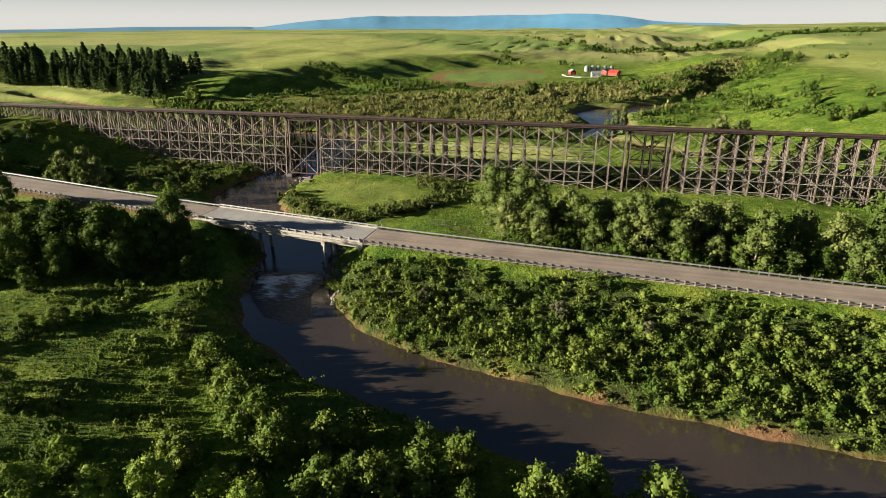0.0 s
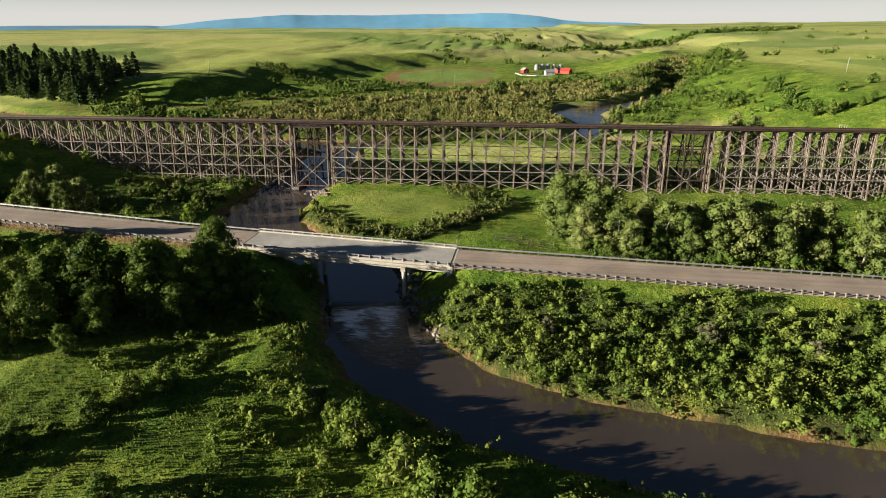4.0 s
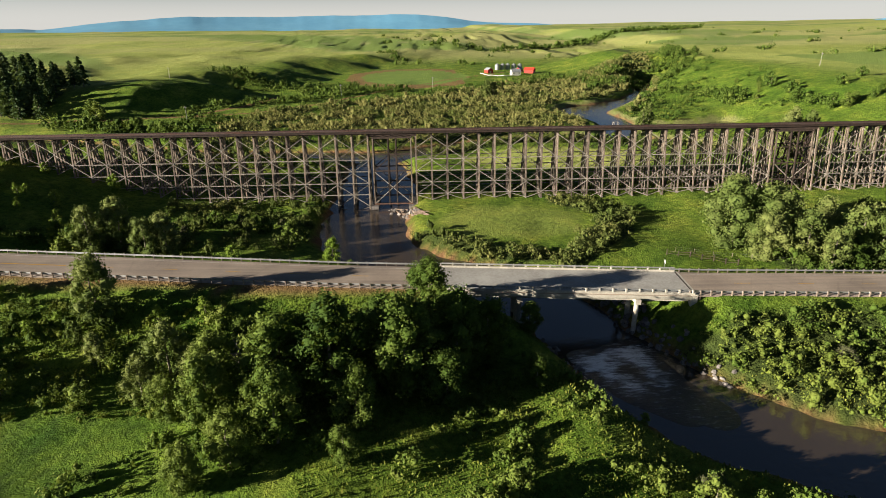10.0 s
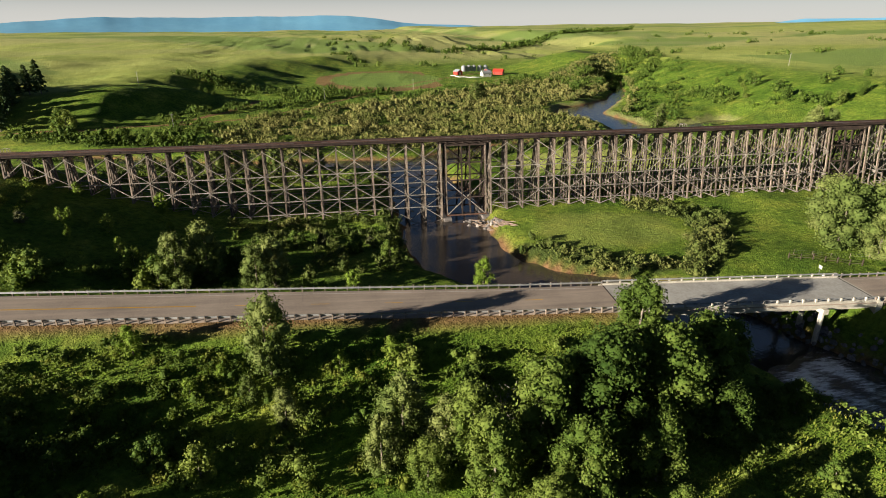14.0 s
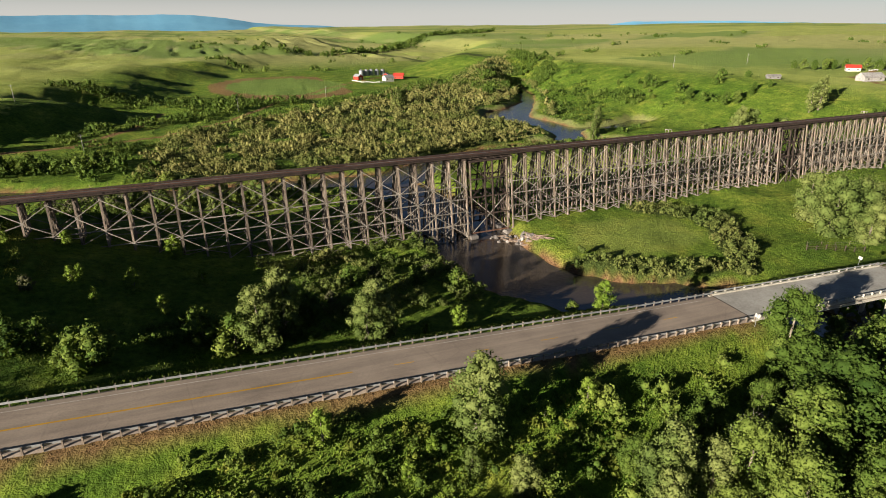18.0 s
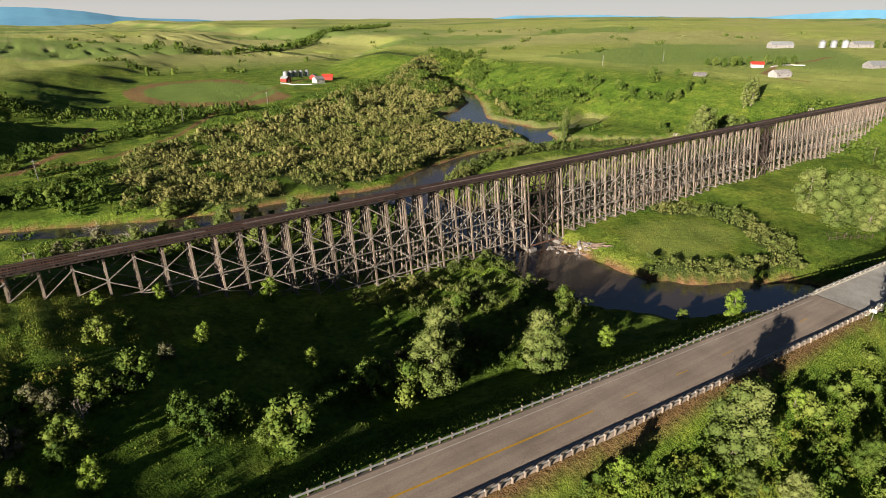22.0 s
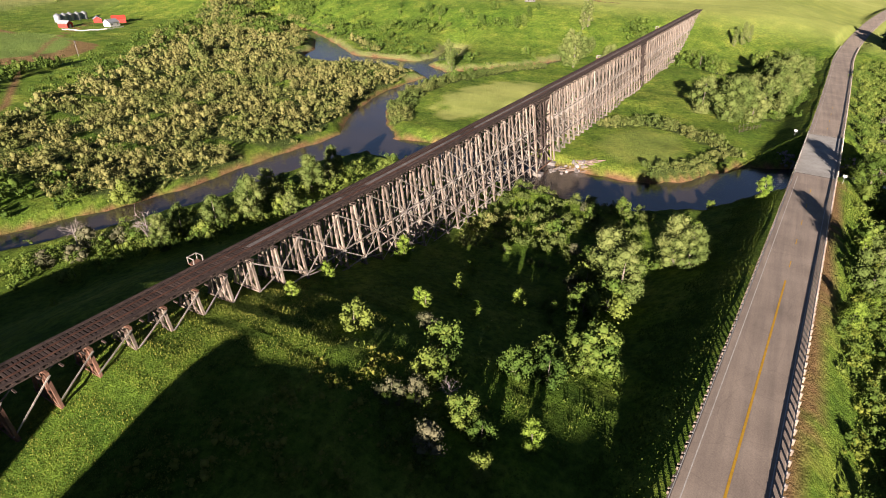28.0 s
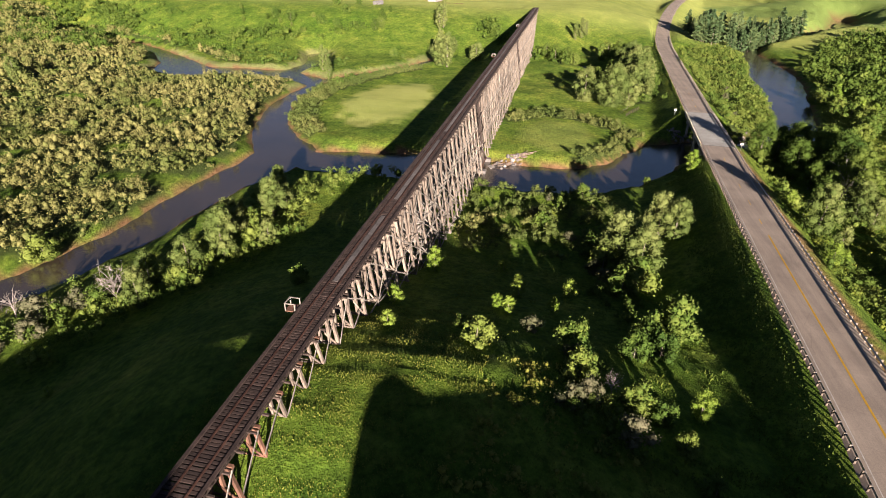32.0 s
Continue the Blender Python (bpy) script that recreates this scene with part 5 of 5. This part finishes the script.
thicket("roadside_brush", spots(-118, -34, -116, -82, 2.6, road_brush, 41), 2.0, 1.7, 150, 0.34, L_COTTON, "tall dark brush and saplings below the road bank", 42)
thicket("verge_weeds", spots(-150, -18, -112, -80, 2.4, weed_strip, 27), 1.0, 1.2, 80, 0.3, L_WEED, "tall green weeds and brush below the road bank", 28)
tufts("north_verge_grass", spots(-150, 12, -70, -46, 0.34, north_verge, 29), 0.3, L_GRASS, "tall pale grass and weeds on the road verge", 30)


def slope_weeds(x, y):
    return (wave(x, y, 8, 97) > -0.15) & (y < -20 - 0.35 * (x + 125))


thicket("slope_weeds", spots(-146, -108, -42, -14, 1.5, slope_weeds, 51), 0.55, 0.8, 46, 0.2, L_WEED, "low weeds on the shaded slope below the trestle", 52)
tufts("meadow_grass", spots(0, 150, -160, -100, 0.5, spur_grass, 25), 0.32, L_WEED, "long meadow grass near the river bend", 26)


# ---- distance ----
def mountains():
    """A low range on the northern skyline, and faint hills west of it, in a painted haze blue."""
    b = Build()

    def ridge(r, angles, tops, seed):
        ang = np.linspace(angles[0], angles[-1], 160)
        top = np.interp(ang, angles, tops)
        top = top * (1 + 0.04 * wave(ang, ang * 0, 7, seed) + 0.025 * wave(ang, ang * 0, 2.3, seed + 1))
        rows = []
        for f, rad in ((0.0, r - 420), (0.3, r - 300), (0.62, r - 150), (1.0, r), (0.0, r + 60)):
            z = -60 + (top + 60) * f
            rows.append([(rad * math.sin(radians(a)), rad * math.cos(radians(a)), float(zz)) for a, zz in zip(ang, z)])
        for p, q in zip(rows, rows[1:]):
            b.strip(p, q)

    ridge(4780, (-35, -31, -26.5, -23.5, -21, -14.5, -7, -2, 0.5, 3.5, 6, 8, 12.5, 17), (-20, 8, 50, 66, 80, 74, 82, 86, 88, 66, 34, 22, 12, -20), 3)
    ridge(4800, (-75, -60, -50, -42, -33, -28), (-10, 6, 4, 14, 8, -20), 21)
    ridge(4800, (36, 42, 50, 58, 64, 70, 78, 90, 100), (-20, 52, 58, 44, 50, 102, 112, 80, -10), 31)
    tagged(b.part("mountain_range", M_HAZY_MOUNT, None, "", True), "long low mountain range painted haze blue on the far horizon", "mountains", kind="structure")


mountains()


# ---- farms ----
def gable(name, x, y, w, l, h, turn, wall, roof, label, door=True):
    """A gabled building: walls, roof slabs, a big door and small windows."""
    root = tagged(new(name), label, "barn" if name == "barn" else "building")
    root.matrix_basis = pose(x, y, ground_z(x, y) - 0.1, 0, 0, turn)
    b = Build()
    p = [(-w / 2, 0), (w / 2, 0), (w / 2, h), (0, h + w * 0.32), (-w / 2, h)]
    for s in (-1, 1):
        n = len(b.v)
        b.v += [(px, s * l / 2, pz) for px, pz in p]
        b.f.append(tuple(range(n, n + 5)) if s > 0 else tuple(range(n + 4, n - 1, -1)))
    for s in (-1, 1):
        b.quad((s * w / 2, -l / 2, 0), (s * w / 2, l / 2, 0), (s * w / 2, l / 2, h), (s * w / 2, -l / 2, h))
    b.part("wall", wall, root)
    for s in (-1, 1):
        Build().beam((s * (w / 4 + 0.2), -l / 2 - 0.4, h + w * 0.16 - 0.05), (s * (w / 4 + 0.2), l / 2 + 0.4, h + w * 0.16 - 0.05), math.hypot(w / 2, w * 0.32) + 0.4, 0.2, (s * 0.32 * 2, 0, 1)).part("roof", roof, root)
    if door:
        Build().box(-w * 0.17, w * 0.17, -l / 2 - 0.06, -l / 2 - 0.02, 0, h * 0.75).part("door", M_WHITE, root)
    for s in (-0.3, 0.3):
        Build().box(-w / 2 - 0.05, -w / 2 - 0.01, s * l - 0.5, s * l + 0.5, h * 0.4, h * 0.7).part("window", M_CREOSOTE, root)
    return root


def grain_bin(x, y, r, h):
    root = tagged(new("grain_bin"), "round grey metal grain bin with a conical roof", "grain bin", "grain bins")
    root.matrix_basis = pose(x, y, ground_z(x, y) - 0.1)
    Build().tube((0, 0, 0), (0, 0, h), r, r, 16).part("wall", M_TIN, root)
    Build().tube((0, 0, h), (0, 0, h + r * 0.6), r + 0.15, 0.3, 16).part("roof", M_TIN, root)


gable("barn", 134, 423, 7, 10, 3.6, 60, M_RED, M_RED, "red painted barn with a red roof on the valley farm")
gable("barn", 126, 440, 6, 8, 3.2, 150, M_RED, M_TIN, "red barn with white door and grey roof")
gable("farm_shed", 92, 425, 6, 8, 3.2, 20, M_RED, M_TIN, "small red farm shed with a pale roof")
gable("farm_house", 116, 404, 7, 9, 3.2, 100, M_WHITE, M_TIN, "small white farm house among trees")
for i, (x, y) in enumerate(((106, 462), (112, 464), (118, 466), (125, 468), (132, 470))):
    grain_bin(x, y, 2.6, 5.2)


def board_fence(pts, label):
    root = tagged(new("board_fence"), label, "fence", "white fences")
    for (x0, y0), (x1, y1) in zip(pts, pts[1:]):
        n = max(int(math.hypot(x1 - x0, y1 - y0) / 3), 1)
        for i in range(n):
            a, c = i / n, (i + 1) / n
            p = Vector((x0 + (x1 - x0) * a, y0 + (y1 - y0) * a, 0))
            q = Vector((x0 + (x1 - x0) * c, y0 + (y1 - y0) * c, 0))
            p.z, q.z = ground_z(p.x, p.y), ground_z(q.x, q.y)
            Build().beam(p + Vector((0, 0, 0.8)), q + Vector((0, 0, 0.8)), 0.1, 0.6).part("panel", M_WHITE, root)
            Build().beam(p, p + Vector((0, 0, 1.5)), 0.16, 0.16).part("post", M_WHITE, root)


board_fence([(82, 412), (88, 394), (102, 388), (118, 392)], "low white board fence round the farm yard")
board_fence([(378, 118), (408, 116), (414, 108)], "long white fence round the ranch yard")
gable("farm_house", 376, 128, 6, 9, 2.6, 40, M_WHITE, M_RED, "white ranch house with a bright red roof")
gable("farm_shed", 322, 84, 7, 14, 2.6, 75, M_PLANK, M_PLANK, "low weathered shed with a pale roof")
gable("farm_shed", 284, 121, 3, 8, 1.7, 60, M_PLANK, M_PLANK, "small pale stock shed on the grass slope")
gable("farm_shed", 598, 217, 10, 26, 4, 60, M_PLANK, M_TIN, "long white ranch shed with a metal roof")
gable("farm_shed", 662, 160, 9, 24, 4, 60, M_PLANK, M_TIN, "long pale equipment shed with a metal roof")
gable("farm_shed", 440, 60, 9, 36, 2.6, 65, M_PLANK, M_TIN, "long open stock shed with a pale roof")
for i, (x, y) in enumerate(((628, 186), (637, 178), (646, 170))):
    grain_bin(x, y, 3.4, 6.5)
plant(FARTREE, [(366, 150, 0.9), (362, 156, 1.0), (372, 146, 1.0), (378, 143, 0.9), (357, 160, 0.8), (386, 140, 1.0), (393, 121, 0.95), (388, 116, 0.8), (398, 118, 0.9), (410, 124, 0.8), (424, 122, 0.9), (402, 134, 1.0), (384, 150, 0.9), (652, 178, 1.1), (660, 172, 1.0), (640, 184, 1.0), (676, 150, 1.1), (684, 144, 1.0)])


def utility_pole(x, y, h=9.0):
    root = tagged(new("utility_pole"), "tall thin timber utility pole in the grass", "utility pole", "utility poles")
    root.matrix_basis = pose(x, y, ground_z(x, y) - 0.2)
    Build().tube((0, 0, 0), (0, 0, h), 0.16, 0.11, 7).part("pole", M_PLANK, root)
    Build().box(-1.0, 1.0, -0.06, 0.06, h - 0.8, h - 0.65).part("cross_arm", M_PLANK, root)


for x, y in ((293, 216), (366, 208), (30, 298), (-38, 248), (-150, 230), (-112, 150)):
    utility_pole(x, y)


# ---- river details ----
def boulder(seed, r):
    rs = np.random.RandomState(seed)
    bm = bmesh.new()
    bmesh.ops.create_icosphere(bm, subdivisions=1, radius=r)
    for v in bm.verts:
        v.co *= rs.uniform(0.75, 1.2)
        v.co.z *= 0.7
    me = bpy.data.meshes.new("rock")
    bm.to_mesh(me)
    bm.free()
    me.materials.append(M_ROCK)
    return me


def rock_bank(label, spots_, seed, spread):
    root = tagged(new("riprap"), label, "rocks", "bank rocks")
    rs = np.random.RandomState(seed)
    kinds = [boulder(seed + i, 0.55) for i in range(5)]
    n = 0
    for x0, y0 in spots_:
        for _ in range(22):
            x, y = x0 + rs.normal() * spread, y0 + rs.normal() * spread
            z = ground_z(x, y)
            if z > 4 or z < -0.5 or n > 290:
                continue
            o = new("rock", kinds[n % 5])
            o.matrix_basis = pose(x, y, z + 0.1, rs.uniform(0, 360), rs.uniform(0, 360), rs.uniform(0, 360)) @ Matrix.Scale(rs.uniform(0.5, 1.3), 4)
            o.parent = root
            n += 1


rock_bank("grey broken rocks along the bank below the bridge", [(53, -74), (54, -78), (55, -82), (56, -86), (58, -90), (60, -94), (62, -98), (54, -70)], 200, 1.7)
rock_bank("dark broken rocks on the grassy river bank", [(39, -88), (41, -94), (44, -100), (48, -106), (52, -112)], 220, 1.3)


def log_jam():
    root = tagged(new("driftwood_pile"), "pale driftwood logs and rocks piled at the tower footing", "driftwood")
    rs = np.random.RandomState(6)
    for i in range(46):
        t = rs.uniform(0, 1)
        x, y = 8.5 + t * 7 + rs.normal() * 1.0, -8.5 - t * 9 + rs.normal() * 0.8
        a, l = rs.uniform(-0.9, 0.5), rs.uniform(1.2, 4.5)
        z = max(ground_z(x, y), 0.05) + rs.uniform(0, 0.5)
        d = Vector((math.cos(a), math.sin(a) - 0.8, rs.normal() * 0.1)).normalized() * l
        Build().tube((x, y, z), Vector((x, y, z)) + d, rs.uniform(0.12, 0.3), 0.1, 6).part("log", M_REDROCK, root)
    kinds = [boulder(300 + i, 0.6) for i in range(3)]
    for i in range(40):
        t = rs.uniform(0, 1)
        x, y = 7.5 + t * 8 + rs.normal() * 1.2, -7.5 - t * 9 + rs.normal() * 1.2
        o = new("rock", kinds[i % 3])
        o.matrix_basis = pose(x, y, max(ground_z(x, y), -0.1) + 0.1, rs.uniform(0, 360), 0, rs.uniform(0, 360)) @ Matrix.Scale(rs.uniform(0.5, 1.5), 4)
        o.parent = root


log_jam()


def rapids():
    """White water over a low sill below the bridge."""
    m, nd, lk = nodes_of("foaming_water")
    b = nd["Principled BSDF"]
    pos = nd.new("ShaderNodeNewGeometry").outputs["Position"]
    mp = nd.new("ShaderNodeMapping")
    mp.inputs["Rotation"].default_value, mp.inputs["Scale"].default_value = (0, 0, radians(68)), (0.35, 1.6, 1.0)
    lk.new(pos, mp.inputs["Vector"])
    f = noise_of(nd, lk, 1.3, 7, mp.outputs[0], 0.75)
    foam = nd.new("ShaderNodeAttribute")
    foam.attribute_name = "foam"
    su = nd.new("ShaderNodeMath")
    su.operation = "MULTIPLY_ADD"
    su.inputs[1].default_value = 0.3
    lk.new(foam.outputs["Fac"], su.inputs[0])
    lk.new(f, su.inputs[2])
    lk.new(ramp(nd, lk, su.outputs[0], [(0.56, (0.045, 0.036, 0.028)), (0.66, (0.26, 0.26, 0.26)), (0.8, (0.8, 0.81, 0.82))]), b.inputs["Base Color"])
    b.inputs["Roughness"].default_value = 0.25
    bp = nd.new("ShaderNodeBump")
    bp.inputs["Strength"].default_value, bp.inputs["Distance"].default_value = 0.5, 0.25
    lk.new(f, bp.inputs["Height"])
    lk.new(bp.outputs[0], b.inputs["Normal"])
    gx, gy = np.meshgrid(np.linspace(36, 64, 140), np.linspace(-112, -84, 140))
    near = -to_line(gx, gy, RIVER)
    tongue = np.minimum(to_line(gx, gy, [(43, -92, 0.3), (49, -101, 0.6), (54, -106, 0.2)]), to_line(gx, gy, [(52, -90, 0.3), (54, -100, 0.6), (58, -107, 0.2)]))
    sill = np.abs((gx - 42) * -0.36 + (gy + 93.5) * 0.93 + 0.8 * wave(gx, gy, 6, 82)) - 0.6
    white = np.clip(smooth01(3.4, -0.6, tongue) * 0.8 + smooth01(2.4, 0.0, sill) * 0.8 + 0.3 * wave(gx, gy, 3.5, 83), 0, 1) * smooth01(0, 1.2, near) * smooth01(11, 4, np.hypot(gx - 48.5, gy + 94))
    apron = smooth01(5.5, 2.5, np.minimum(tongue, sill)) * smooth01(0, 1.0, near)
    z = -0.12 + 0.15 * apron + white * (0.14 + 0.08 * wave(gx, gy, 2.6, 80) + 0.05 * wave(gx, gy, 1.1, 81))
    idx = np.arange(gx.size).reshape(gx.shape)
    faces = np.stack([idx[:-1, :-1], idx[:-1, 1:], idx[1:, 1:], idx[1:, :-1]], -1).reshape(-1, 4)
    me = array_mesh("water_rapids", np.stack([gx, gy, z], -1).reshape(-1, 3), faces, m, True)
    at = me.attributes.new("foam", "FLOAT", "POINT")
    at.data.foreach_set("value", white.astype(np.float32).ravel())
    tagged(new("water_rapids", me), "white foaming rapids below the road bridge", "rapids", kind="structure")


rapids()


def road_sign(x, y, turn):
    root = tagged(new("road_sign"), "small white road sign on a thin post beside the bridge", "road sign", "road signs")
    root.matrix_basis = pose(x, y, ground_z(x, y) - 0.3, 0, 0, turn)
    Build().beam((0, 0, 0), (0, 0, 2.6), 0.07, 0.07).part("post", M_STEEL, root)
    Build().box(-0.45, 0.45, -0.04, -0.01, 1.9, 2.6).part("panel", M_WHITE, root)


road_sign(64.5, -71.0, 80)
road_sign(15.5, -83.2, 80)


def wire_fence(pts):
    root = tagged(new("wire_fence"), "old wire fence on thin wooden posts in the meadow", "fence")
    last = None
    for (x0, y0), (x1, y1) in zip(pts, pts[1:]):
        n = max(int(math.hypot(x1 - x0, y1 - y0) / 4), 1)
        for i in range(n):
            p = Vector((x0 + (x1 - x0) * i / n, y0 + (y1 - y0) * i / n, 0))
            p.z = ground_z(p.x, p.y) - 0.2
            Build().tube(p, p + Vector((0, 0, 1.4)), 0.06, 0.05, 5).part("post", M_POST, root)
            if last is not None:
                for h in (0.7, 1.2):
                    Build().tube(last + Vector((0, 0, h)), p + Vector((0, 0, h)), 0.012, 0.012, 3, False).part("wire", M_STEEL, root)
            last = p


wire_fence([(76, -52), (96, -58), (130, -70), (170, -72)])


def corral(x0, y0, x1, y1):
    """A short run of dark rail fence in the meadow."""
    root = tagged(new("corral_fence"), "short dark timber rail fence in the green meadow", "fence")
    n = 6
    for i in range(n + 1):
        x, y = x0 + (x1 - x0) * i / n, y0 + (y1 - y0) * i / n
        z = ground_z(x, y)
        Build().beam((x, y, z - 0.3), (x, y, z + 1.5), 0.18, 0.18).part("post", M_CREOSOTE, root)
        if i:
            for h in (0.5, 1.1):
                Build().beam((px, py, pz + h), (x, y, z + h), 0.04, 0.09).part("rail", M_CREOSOTE, root)
        px, py, pz = x, y, z


corral(73, -54, 87, -60)
